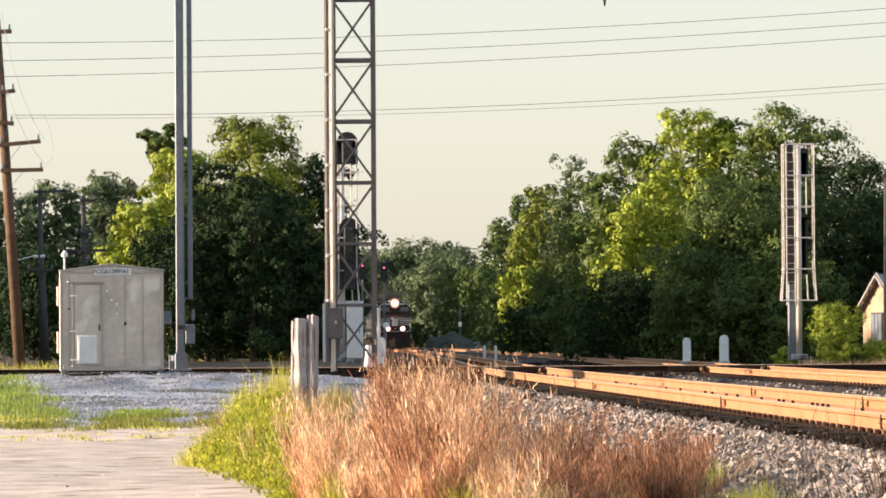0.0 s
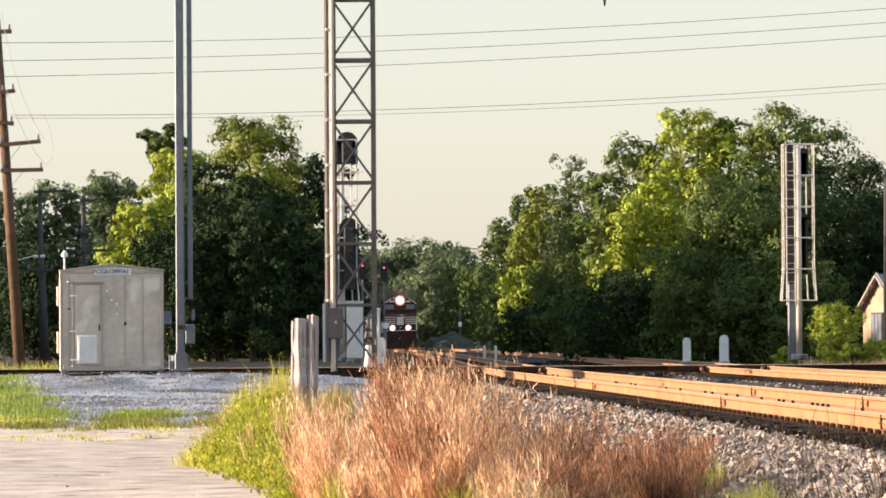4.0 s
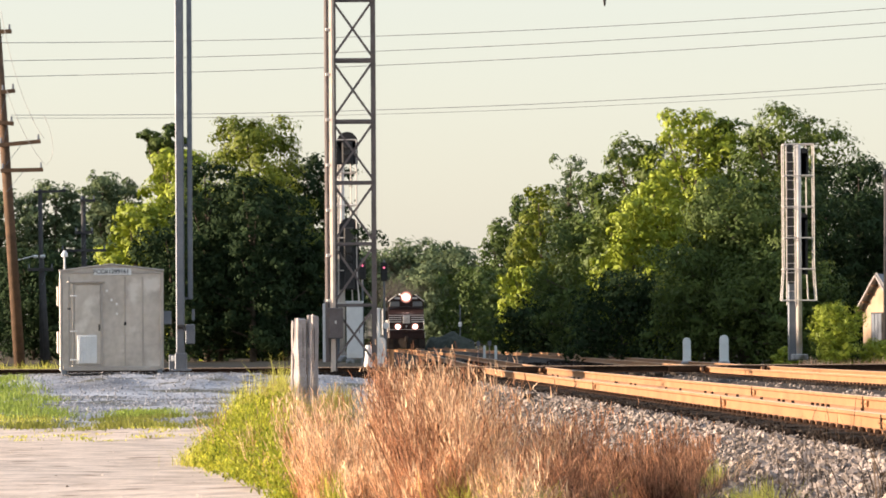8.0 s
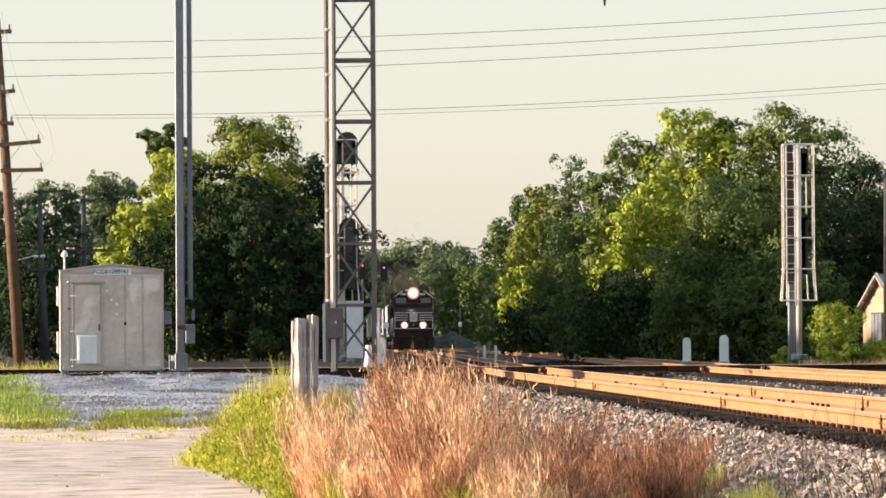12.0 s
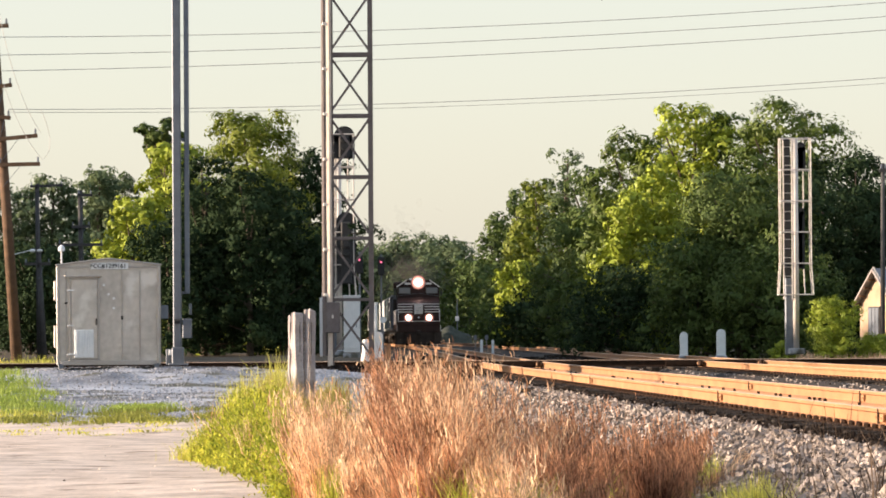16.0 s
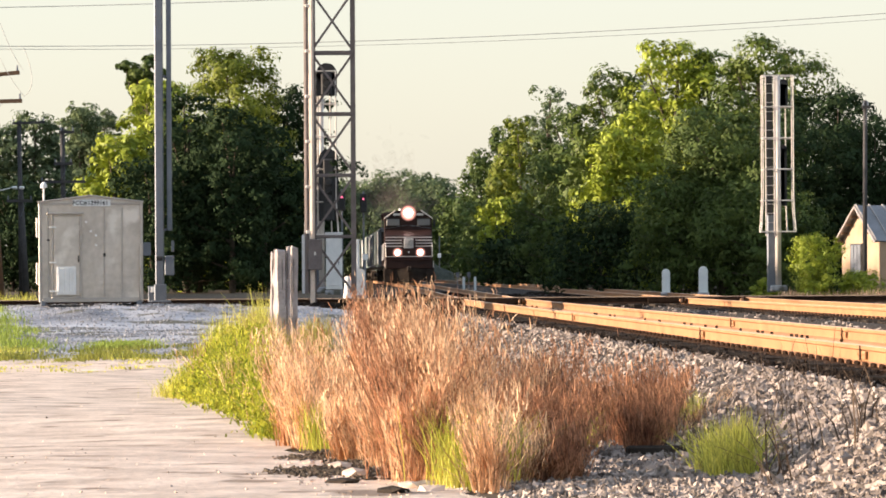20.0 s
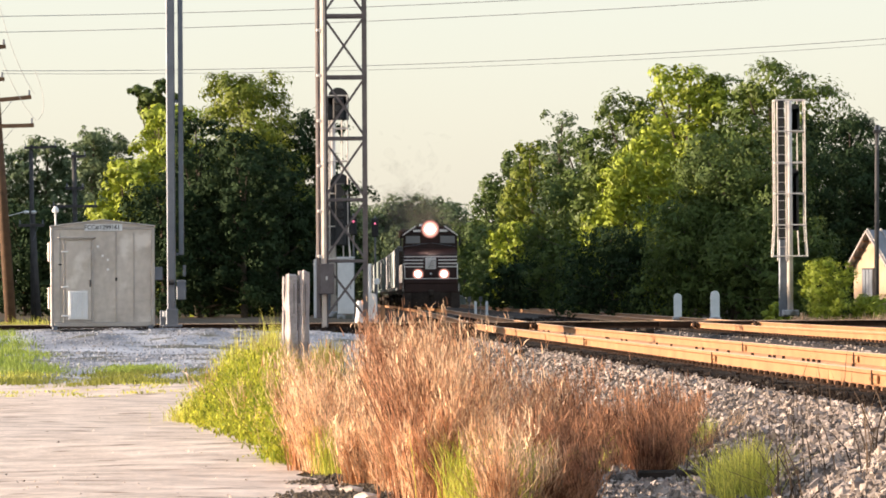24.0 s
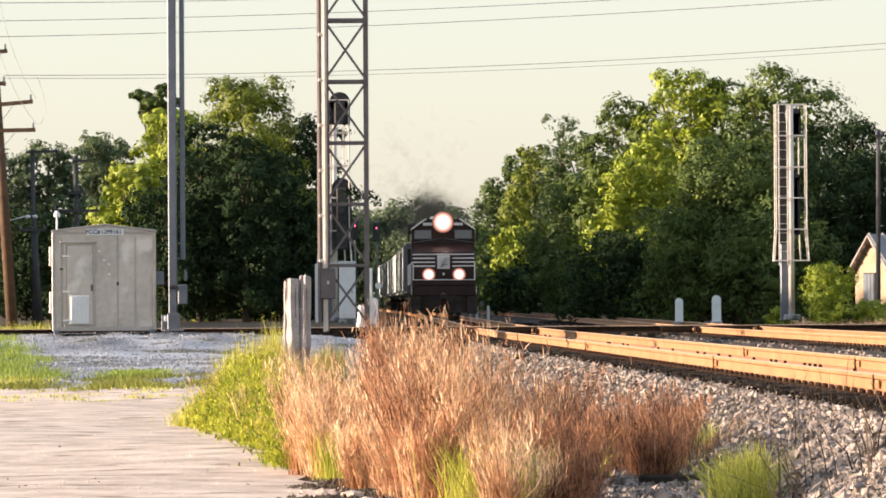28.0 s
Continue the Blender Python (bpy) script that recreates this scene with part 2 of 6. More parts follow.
def box(bm, c, s, bevel=0.0, rot=None):
    r = bmesh.ops.create_cube(bm, size=1)
    m = Matrix.Translation(c) @ (rot.to_4x4() if rot else Matrix.Identity(4)) @ Matrix.Diagonal((*s, 1))
    bmesh.ops.transform(bm, matrix=m, verts=r["verts"])
    if bevel:
        es = list({e for v in r["verts"] for e in v.link_edges})
        bmesh.ops.bevel(bm, geom=es, offset=bevel, segments=1, affect="EDGES", profile=0.5)
    return bm


def rod(bm, a, b, r0, r1=None, seg=8):
    a, b = Vector(a), Vector(b)
    d = b - a
    m = Matrix.Translation((a + b) / 2) @ d.to_track_quat("Z", "Y").to_matrix().to_4x4()
    bmesh.ops.create_cone(bm, cap_ends=True, segments=seg, radius1=r0, radius2=r0 if r1 is None else r1, depth=d.length, matrix=m)
    return bm


def bar(bm, a, b, w, h):
    """A square bar from a to b."""
    a, b = Vector(a), Vector(b)
    return box(bm, (a + b) / 2, (w, h, (b - a).length), 0, (b - a).to_track_quat("Z", "Y").to_matrix())


def B():
    return bmesh.new()


def ring(bm, c, r, t, seg=14, a0=0.0, a1=360.0):
    pts = [Vector(c) + Vector((r * math.cos(radians(a0 + (a1 - a0) * i / seg)), r * math.sin(radians(a0 + (a1 - a0) * i / seg)), 0)) for i in range(seg + 1)]
    for p, q in zip(pts, pts[1:]):
        rod(bm, p, q, t, seg=5)
    return bm


def raw_mesh(name, verts, faces_n, idx, mat):
    """A mesh from arrays: faces all with faces_n corners."""
    me = bpy.data.meshes.new(name)
    nf = len(idx) // faces_n
    me.vertices.add(len(verts))
    me.vertices.foreach_set("co", np.asarray(verts, np.float32).ravel())
    me.loops.add(len(idx))
    me.loops.foreach_set("vertex_index", np.asarray(idx, np.int32))
    me.polygons.add(nf)
    me.polygons.foreach_set("loop_start", np.arange(0, nf * faces_n, faces_n, dtype=np.int32))
    me.update(calc_edges=True)
    me.materials.append(mat)
    return me


# ---- the lie of the land; railhead is at height 0 ----
TRACK = [(-60, 8.7), (20, 5.35), (44.5, 4.32), (75, 3.03), (90, 2.4), (105, 1.85), (125, 1.55), (160, 1.05), (210, 0.28), (240, -0.22), (276, -0.95), (309, -1.62), (345, -2.55), (380, -3.5), (420, -4.6), (600, -10.2), (900, -20), (1400, -37)]
_ys = np.arange(-60, 1400, 1.0)
_xs = np.interp(_ys, [p[0] for p in TRACK], [p[1] for p in TRACK])
for _w in (13, 13):
    _pad = np.concatenate([_xs[0] - (_xs[1] - _xs[0]) * np.arange(_w // 2, 0, -1), _xs, _xs[-1] + (_xs[-1] - _xs[-2]) * np.arange(1, _w // 2 + 1)])
    _xs = np.convolve(_pad, np.ones(_w) / _w, "valid")
CROSS_Y = 110.0
SIDE = 5.5


def tx(y):
    return np.interp(y, _ys, _xs)


def step(v, lo, hi):
    t = np.clip((v - lo) / (hi - lo), 0, 1)
    return t * t * (3 - 2 * t)


def ground_z(x, y, berm=True):
    x, y = np.asarray(x, float), np.asarray(y, float)
    n = step(y, 66, 94)
    z = -0.78 * (1 - n) - 0.36 * n
    pad = 1 - step(np.hypot((x + 6.0) / 7.5, (y - 96) / 9.5), 0.45, 1.0)
    z = z * (1 - pad) - 0.05 * pad
    z = z + 0.03 * np.sin(x * 0.9 + y * 0.21) * np.sin(y * 0.33 - x * 0.2)
    z = z + pad * 0.07 * step(-y, -90.5, -86) * np.sin(x * 2.3 + 0.5 * np.sin(y * 0.9)) * np.sin(y * 1.1 + x * 0.4)
    z = z + pad * 0.05 * step(y, 82, 86) * (1 - step(y, 92, 95)) * np.sin(x * 3.7 + 1.3 * np.sin(y * 1.1)) * np.sin(y * 1.7 + x * 0.6)
    if berm:
        for off in (0, SIDE):
            d = np.abs(x - tx(y) - off)
            z = np.maximum(z, -0.245 - np.clip(d - 1.6, 0, 9) / 1.9)
        z = np.maximum(z, -0.31 - np.clip(np.abs(y - CROSS_Y) - 1.7, 0, 9) / 2.2)
    far = step(np.hypot(x, y), 600, 2500)
    return z * (1 - far) - 1.0 * far


def sheet(name, xs, ys, mat, lift=0.0, shape=None, **tags):
    gx, gy = np.meshgrid(xs, ys)
    if shape is not None:
        gx = shape(gx, gy)
    v = np.stack([gx, gy, ground_z(gx, gy) + lift], -1).reshape(-1, 3)
    nx, ny = len(xs), len(ys)
    i = (np.arange(ny - 1)[:, None] * nx + np.arange(nx - 1)[None]).ravel()
    me = raw_mesh(name, v, 4, np.stack([i, i + 1, i + nx + 1, i + nx], -1).ravel(), mat)
    me.polygons.foreach_set("use_smooth", [True] * len(me.polygons))
    return tagged(new(name, me), **tags)


gxs = np.concatenate([-np.geomspace(3500, 26, 22), np.arange(-25, 25.1, 0.5), np.geomspace(26, 3500, 22)])
gys = np.concatenate([-np.geomspace(900, 12, 10), np.arange(-10, 130, 0.6), np.arange(131, 300, 4), np.geomspace(305, 4500, 24)])
sheet("ground", gxs, gys, M_GROUND, label="dry sandy soil with thin grass beside the railway", category="ground", kind="structure")


def road_shape(gx, gy):
    # gx runs 0..1 from the far side to the grass verge
    edge = np.interp(gy, [-10, 20, 28.6, 30, 31.5, 33.5, 36, 40, 48, 57, 66, 74], [1.6, 0.8, 0.2, -0.02, -0.35, -0.75, -1.08, -1.4, -2.05, -2.65, -3.1, -3.1]) + 0.10 * np.sin(gy * 0.7) + 0.06 * np.sin(gy * 1.9) + 0.04 * np.sin(gy * 5.3)
    return -26 + (edge + 26) * gx


sheet("road", np.linspace(0, 1, 50), np.arange(-10, 74.1, 0.3), M_ROAD, 0.012, road_shape, label="pale sandy gravel service road with wheel ruts", category="road", kind="structure")


def pad_shape(gx, gy):
    return -17 + gx * (16.2 - 0.4 * np.sin(gy * 0.8))


sheet("gravel_pad", np.linspace(0, 1, 110), np.arange(72.0, 108, 0.3), M_PAD, 0.02, pad_shape, label="grey crushed-stone pad under the signal shed", category="gravel", kind="structure")


def bed_shape(gx, gy):
    return tx(gy) + gx


sheet("ballast_bed", np.linspace(-3.4, SIDE + 3.2, 60), np.arange(-20, 420, 1.0), M_BALLAST, 0.03, bed_shape, label="dark dirty ballast bed under both tracks", category="ballast", kind="structure")
sheet("crossing_ballast_bed", np.arange(-70, 90, 1.5), np.linspace(CROSS_Y - 3, CROSS_Y + 3, 12), M_BALLAST, 0.024, None, label="dark ballast bed under the crossing track", category="ballast", kind="structure")


def stones(name, n, xs, ys, zs, lo, hi, mat, seed):
    rng = np.random.default_rng(seed)
    unit = np.array([[1, 0, 0], [-1, 0, 0], [0, 1, 0], [0, -1, 0], [0, 0, 1], [0, 0, -1]], float)
    tri = np.array([0, 2, 4, 2, 1, 4, 1, 3, 4, 3, 0, 4, 2, 0, 5, 1, 2, 5, 3, 1, 5, 0, 3, 5])
    v = unit[None] + rng.normal(0, 0.36, (n, 6, 3))
    q = rng.normal(size=(n, 3, 3))
    q, _ = np.linalg.qr(q)
    v = np.einsum("nij,nkj->nki", q, v) * rng.uniform(lo, hi, (n, 1, 1)) * rng.uniform(0.7, 1.25, (n, 1, 3))
    v[..., 0] += xs[:, None]
    v[..., 1] += ys[:, None]
    v[..., 2] += zs[:, None]
    me = raw_mesh(name, v.reshape(-1, 3), 3, (tri[None] + 6 * np.arange(n)[:, None]).ravel(), mat)
    me.shade_flat()
    return me


rng = np.random.default_rng(4)
n = 66000
u = rng.uniform(0, 1, n)
yy = 1 / (u / 24 + (1 - u) / 125)
dd = np.where(rng.uniform(0, 1, n) < 0.8, -rng.uniform(1.38, 3.9, n), rng.uniform(1.4, SIDE - 1.4, n))
dd = np.where(rng.uniform(0, 1, n) < 0.08, rng.uniform(-0.6, 0.6, n), dd)
xx = tx(yy) + dd
tagged(new("ballast_stones", stones("ballast_stones", n, xx, yy, ground_z(xx, yy) + 0.02, 0.016, 0.038, M_STONE, 5)), "loose pale grey granite ballast stones along the tracks", "ballast", kind="stuff")
# grimy stones whose near-black colour also holds the tie-end shadows
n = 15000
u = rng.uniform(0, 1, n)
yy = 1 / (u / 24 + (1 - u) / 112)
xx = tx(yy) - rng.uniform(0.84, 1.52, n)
tagged(new("fouled_ballast", stones("fouled_ballast", n, xx, yy, ground_z(xx, yy) + 0.035 - 0.05 * (xx - tx(yy) + 1.3) ** 2, 0.015, 0.034, M_FOULSHADE, 15)), "grimy fouled ballast along the tie ends, their shadow in its dark colour", "ballast", kind="stuff")
n = 22000
xx, yy = rng.uniform(-16, -0.6, n), rng.uniform(73, 107, n)
keep = (xx < -3.9) | (yy < 93)
xx, yy = xx[keep], yy[keep]
n = len(xx)
tagged(new("pad_stones", stones("pad_stones", n, xx, yy, ground_z(xx, yy) + 0.025, 0.012, 0.026, M_PADSTONE, 6)), "loose grey gravel around the signal shed", "gravel", kind="stuff")

# dark stones painted for the shadow where the pad falls away
n = 9000
xx, yy = rng.uniform(-4.4, 1.2, n), rng.uniform(93, 108.6, n)
keep = xx > -4.4 + 1.6 * rng.uniform(0, 1, n) ** 3
xx, yy = xx[keep], yy[keep]
tagged(new("shoulder_stones", stones("shoulder_stones", len(xx), xx, yy, ground_z(xx, yy) + 0.03, 0.025, 0.055, M_FOULSHADE, 16)), "ballast on the crossing track's shoulder, shadow painted into its dark colour", "ballast", kind="stuff")


# ---- tracks ----
RAIL = [(-0.07, -0.17), (0.07, -0.17), (0.07, -0.158), (0.012, -0.135), (0.009, -0.05), (0.036, -0.036), (0.036, -0.006), (0.028, 0), (-0.028, 0), (-0.036, -0.006), (-0.036, -0.036), (-0.009, -0.05), (-0.012, -0.135), (-0.07, -0.158)]


def rail(name, pts, parent, label=""):
    bm = B()
    rows = []
    for i, p in enumerate(pts):
        a, c = Vector(pts[max(i - 1, 0)]), Vector(pts[min(i + 1, len(pts) - 1)])
        t = (c - a).normalized()
        s = Vector((t.y, -t.x, 0)).normalized()
        rows.append([bm.verts.new(Vector(p) + s * x + Vector((0, 0, z))) for x, z in RAIL])
    k = len(RAIL)
    for r, q in zip(rows, rows[1:]):
        for j in range(k):
            f = bm.faces.new((r[j], r[(j + 1) % k], q[(j + 1) % k], q[j]))
            f.material_index = 1 if j in (6, 7, 8) else 0
    bm.faces.new(rows[0])
    bm.faces.new(rows[-1][::-1])
    ob = part(name, bm, M_RAIL, parent, label)
    ob.data.materials.append(M_TREAD)
    return ob


GAUGE = 0.7525


def tie_mesh():
    return part("tie", box(B(), (0, 0, -0.27), (2.6, 0.22, 0.18), 0.012), M_TIE)


def plates(name, spots, parent):
    """Tie plates with their spikes for all the ties of a track."""
    v, idx = [], []
    cube = np.array([(x, y, z) for x in (-.5, .5) for y in (-.5, .5) for z in (-.5, .5)])
    quad = np.array([0, 1, 3, 2, 4, 6, 7, 5, 0, 4, 5, 1, 2, 3, 7, 6, 0, 2, 6, 4, 1, 5, 7, 3])
    for x, y, z, ang in spots:
        c, s = math.cos(ang), math.sin(ang)
        for cx, cy, cz, sx, sy, sz in ((0, 0, -0.176, 0.34, 0.18, 0.016), (-0.09, 0.055, -0.152, 0.035, 0.03, 0.04), (-0.09, -0.055, -0.155, 0.035, 0.03, 0.035), (0.09, 0.05, -0.15, 0.035, 0.03, 0.04), (-0.08, 0.14, -0.16, 0.04, 0.035, 0.03)):
            p = cube * (sx, sy, sz) + (cx, cy, cz)
            p = np.stack([p[:, 0] * c - p[:, 1] * s + x, p[:, 0] * s + p[:, 1] * c + y, p[:, 2] + z], -1)
            idx.append(quad + 8 * len(v))
            v.append(p)
    ob = new(name, raw_mesh(name, np.concatenate(v), 4, np.concatenate(idx), M_PLATE))
    ob.parent = parent
    return tagged(ob, "rusty tie plates and spikes", kind="stuff")


def track(off, label):
    root = thing("railway_track", 0, 0, 0, label, "railway track", "parallel tracks", "structure")
    ys = np.concatenate([np.arange(-20, 200, 3.0), np.arange(200, 900, 12.0)])
    for side in (-GAUGE, GAUGE):
        rail("rail", [(float(tx(y)) + off + side, float(y), 0.0) for y in ys], root)
    spots = []
    first = None
    rr = random.Random(7 + int(off))
    for y in np.arange(20, 135, 0.5):
        if abs(y - CROSS_Y) < 1.4:
            continue
        x = float(tx(y)) + off
        ang = -math.atan(float(tx(y + 1) - tx(y - 1)) / 2)
        for side in (-GAUGE, GAUGE):
            if side < 0 or rr.random() < 0.22:
                spots.append((x + side, y, 0, ang if side < 0 else ang + math.pi))
        if first is None:
            first = tie_mesh()
            first.parent = root
            t = first
        else:
            t = new("tie", first.data)
            t.parent = root
        t.matrix_basis = pose(x + rr.uniform(-.05, .05), y, rr.uniform(-.012, .006), 0, rr.uniform(-.4, .4), math.degrees(ang) + rr.uniform(-1, 1))
    plates("tie_plates", spots, root)
    return root, first


track_1, TIE = track(0, "rusty straight railway track over a dirty ballast bed")
track_2, _ = track(SIDE, "second rusty railway track beside the first")

crossing = thing("crossing_track", 0, CROSS_Y, 0, "railway track crossing the others on one level", "railway track", "", "structure")
# crossing rails take darker steel: their unlit side is put into the colour
for s in (-GAUGE, GAUGE):
    rail("rail", [(x, s, 0.03) for x in range(-70, 91, 4)], crossing).data.materials[0] = M_PLATE
for i, x in enumerate(np.arange(-16, 22, 0.52)):
    t = new("tie", TIE.data)
    t.parent = crossing
    t.matrix_basis = pose(float(x), 0, 0.028, 0, 0, 90)
# guard rails and filler castings of the diamonds
for off in (0, SIDE):
    x0 = float(tx(CROSS_Y)) + off
    d = thing("crossing_diamond", x0, CROSS_Y, 0, "worn manganese steel crossing diamond with guard rails", "rail crossing", "crossing diamonds", "structure")
    for s in (-GAUGE, GAUGE):
        for e in (-1, 1):
            part("guard_rail", box(B(), (s + e * 0.11, 0, -0.06), (0.06, 3.2, 0.13), 0.01), M_PLATE, d)
            part("guard_rail", box(B(), (0, s + e * 0.11, -0.05), (3.4, 0.06, 0.14), 0.01), M_PLATE, d)
        for e in (-GAUGE, GAUGE):
            part("casting", box(B(), (s, e, -0.065), (0.34, 0.34, 0.09), 0.02), M_RAIL, d, "worn steel casting")
for y, side in ((51.4, -GAUGE), (61.6, GAUGE), (50.3, GAUGE), (71.0, -GAUGE), (38.2, -GAUGE)):
    x = float(tx(y)) + side
    j = thing("joint_bar", x - 0.02, y, 0, "rusty bolted joint bar on the rail web", "joint bar", "joint bars")
    part("bar", box(B(), (0, 0, -0.085), (0.018, 0.62, 0.07), 0.004), M_RAIL, j)
    part("bond_strap", box(B(), (-0.014, 0, -0.07), (0.02, 0.06, 0.13), 0.004), M_PLATE, j)
    for k in range(4):
        part("bolt", rod(B(), (-0.016, -0.24 + 0.16 * k, -0.085), (0, -0.24 + 0.16 * k, -0.085), 0.011, seg=6), M_RAIL, j)


# ---- signal shed ----
def shed():
    x0, x1, y0 = -8.692, -6.346, 99.82
    w, cx = x1 - x0, (x0 + x1) / 2
    zb, ze, zr = -0.013, 2.294, 2.435
    sh = thing("signal_shed", cx, y0, zb, "weathered aluminium railway signal shed on a gravel pad", "shed")
    h, r, dep = ze - zb, zr - zb, 4.2
    bm = B()
    prof = [(-w / 2, 0.06), (w / 2, 0.06), (w / 2, h), (0, r), (-w / 2, h)]
    f = [bm.verts.new((x, 0.0, z)) for x, z in prof]
    b2 = [bm.verts.new((x, dep, z)) for x, z in prof]
    bm.faces.new(f)
    bm.faces.new(b2[::-1])
    for i in range(5):
        bm.faces.new((f[i], b2[i], b2[(i + 1) % 5], f[(i + 1) % 5]))
    part("body", bm, M_SHED, sh)
    for sx in (-1, 1):
        m = Matrix.Rotation(sx * math.atan2(r - h, w / 2), 3, "Y")
        L = math.hypot(w / 2, r - h)
        part("roof_panel", box(B(), (sx * w / 4, dep / 2, (h + r) / 2 + 0.02), (L + 0.05, dep + 0.12, 0.035), 0.008, m), M_SHEDTRIM, sh)
        part("corner_post", box(B(), (sx * (w / 2 - 0.03), -0.02, h / 2 + 0.02), (0.07, 0.05, h - 0.06), 0.01), M_SHEDTRIM, sh)
        part("skid", box(B(), (sx * (w / 2 - 0.09), dep / 2, 0.03), (0.12, dep + 0.1, 0.12), 0.01), M_GALV, sh)
    part("sill", box(B(), (0, -0.025, 0.10), (w - 0.15, 0.05, 0.1), 0.01), M_SHEDTRIM, sh)
    part("eave_trim", box(B(), (0, -0.02, h - 0.03), (w - 0.1, 0.035, 0.05), 0.008), M_SHEDTRIM, sh)
    for u in (0.09, 0.63, 0.80):
        part("seam", box(B(), (-w / 2 + u * w, -0.012, h / 2), (0.035, 0.02, h - 0.25), 0.006), M_SHEDTRIM, sh)
    # door
    dx0, dx1, dz0, dz1 = -w / 2 + 0.13 * w, -w / 2 + 0.405 * w, 0.16, 2.03
    door = part("door", box(B(), ((dx0 + dx1) / 2, -0.03, (dz0 + dz1) / 2), (dx1 - dx0 - 0.06, 0.045, dz1 - dz0 - 0.06), 0.008), M_SHED, sh, "grey aluminium door with white louvre")
    for a in (dx0, dx1):
        part("door_jamb", box(B(), (a, -0.022, (dz0 + dz1) / 2), (0.05, 0.06, dz1 - dz0), 0.008), M_SHEDTRIM, sh)
    part("door_head", box(B(), ((dx0 + dx1) / 2 - 0.03, -0.05, dz1 + 0.04), (dx1 - dx0 + 0.2, 0.11, 0.045), 0.01), M_SHEDTRIM, sh)
    part("door_sill", box(B(), ((dx0 + dx1) / 2, -0.03, dz0), (dx1 - dx0 + 0.06, 0.06, 0.04), 0.008), M_SHEDTRIM, sh)
    lx0, lx1, lz0, lz1 = dx0 + 0.09, dx0 + 0.53, 0.22, 0.86
    fr = part("louvre", box(B(), ((lx0 + lx1) / 2, -0.06, (lz0 + lz1) / 2), (lx1 - lx0, 0.03, lz1 - lz0), 0.008), M_WHITE, door, "white ribbed air louvre")
    for i in range(7):
        x = lx0 + 0.05 + i * (lx1 - lx0 - 0.1) / 6
        part("slat", box(B(), (x, -0.082, (lz0 + lz1) / 2), (0.03, 0.02, lz1 - lz0 - 0.07), 0.006), M_WHITE, fr)
    part("handle", box(B(), (dx1 - 0.06, -0.08, 1.03), (0.04, 0.06, 0.16), 0.012), M_BLACK, door, "black lever handle")
    for z in (0.3, 0.95, 1.75):
        part("hinge", box(B(), (dx0 + 0.01, -0.07, z), (0.16, 0.04, 0.035), 0.008), M_WHITE, door)
    # bolts painted white for the glints they give off
    for x, z in ((0.455, 1.78), (0.50, 1.58), (0.55, 1.49), (0.55, 1.28)):
        part("rivet", rod(B(), (-w / 2 + x * w, -0.035, z * h / 2.2), (-w / 2 + x * w, 0, z * h / 2.2), 0.028, 0.03, 8), M_WHITE, sh, "white bolt cover, a bright glint put into its paint")
    part("lock_plate", box(B(), (-w / 2 + 0.63 * w, -0.03, 1.12), (0.05, 0.03, 0.08), 0.008), M_BLACK, sh)
    part("latch", box(B(), (-w / 2 + 0.09 * w, -0.03, 1.46), (0.07, 0.03, 0.04), 0.008), M_BLACK, sh)
    for z, hh in ((1.75, 0.45), (0.7, 0.5)):
        part("vent_hood", box(B(), (-w / 2 - 0.035, 0.6, z), (0.07, 0.5, hh), 0.012), M_SHEDTRIM, sh)
    part("side_box", box(B(), (w / 2 + 0.09, 0.4, 1.25), (0.19, 0.3, 0.3), 0.012), M_GALV, sh)
    part("conduit", rod(B(), (w / 2 - 0.05, -0.06, 0.1), (w / 2 - 0.05, -0.06, 1.35), 0.035), M_SHEDTRIM, sh)
    sign = part("sign", box(B(), (0.02, -0.035, h - 0.01), (0.86, 0.012, 0.15), 0.004), M_WHITE, sh, "white registration sign with black lettering")
    for word, lx in (("FCC#", -0.265), ("1299161", 0.145)):
        txt = bpy.data.curves.new("lettering", "FONT")
        txt.body, txt.size, txt.align_x, txt.align_y, txt.extrude, txt.offset = word, 0.135, "CENTER", "CENTER", 0.003, 0.002
        to = new("lettering", txt)
        me = bpy.data.meshes.new_from_object(to)
        bpy.data.objects.remove(to)
        me.transform(pose(0.02 + lx, -0.046, h - 0.01, 90))
        me.materials.clear()
        part("lettering", me, M_BLACK, sign)
    k = 0.934
    sh.matrix_basis = pose(cx * k, y0 * k, EYE[2] + (zb - EYE[2]) * k, 0, 0, 4.4) @ Matrix.Scale(k, 4)
    # whip antenna with dome
    an = thing("dome_antenna", cx - w / 2 + 0.1, y0 + 0.1, zb + h - 0.06, "small white dome antenna on a short mast on the shed", "antenna")
    part("mast", rod(B(), (0, 0, 0), (0, 0, 0.42), 0.022), M_WHITE, an)
    part("bracket", box(B(), (0, -0.06, 0.02), (0.1, 0.1, 0.06), 0.01), M_BLACK, an)
    bm = B()
    rod(bm, (0, 0, 0.4), (0, 0, 0.47), 0.075, 0.075, 12)
    rod(bm, (0, 0, 0.47), (0, 0, 0.54), 0.075, 0.025, 12)
    part("dome", bm, M_WHITE, an)
    p = an.matrix_basis.translation
    an.matrix_basis = pose(p.x * k, p.y * k, EYE[2] + (p.z - EYE[2]) * k) @ Matrix.Scale(k, 4)


shed()


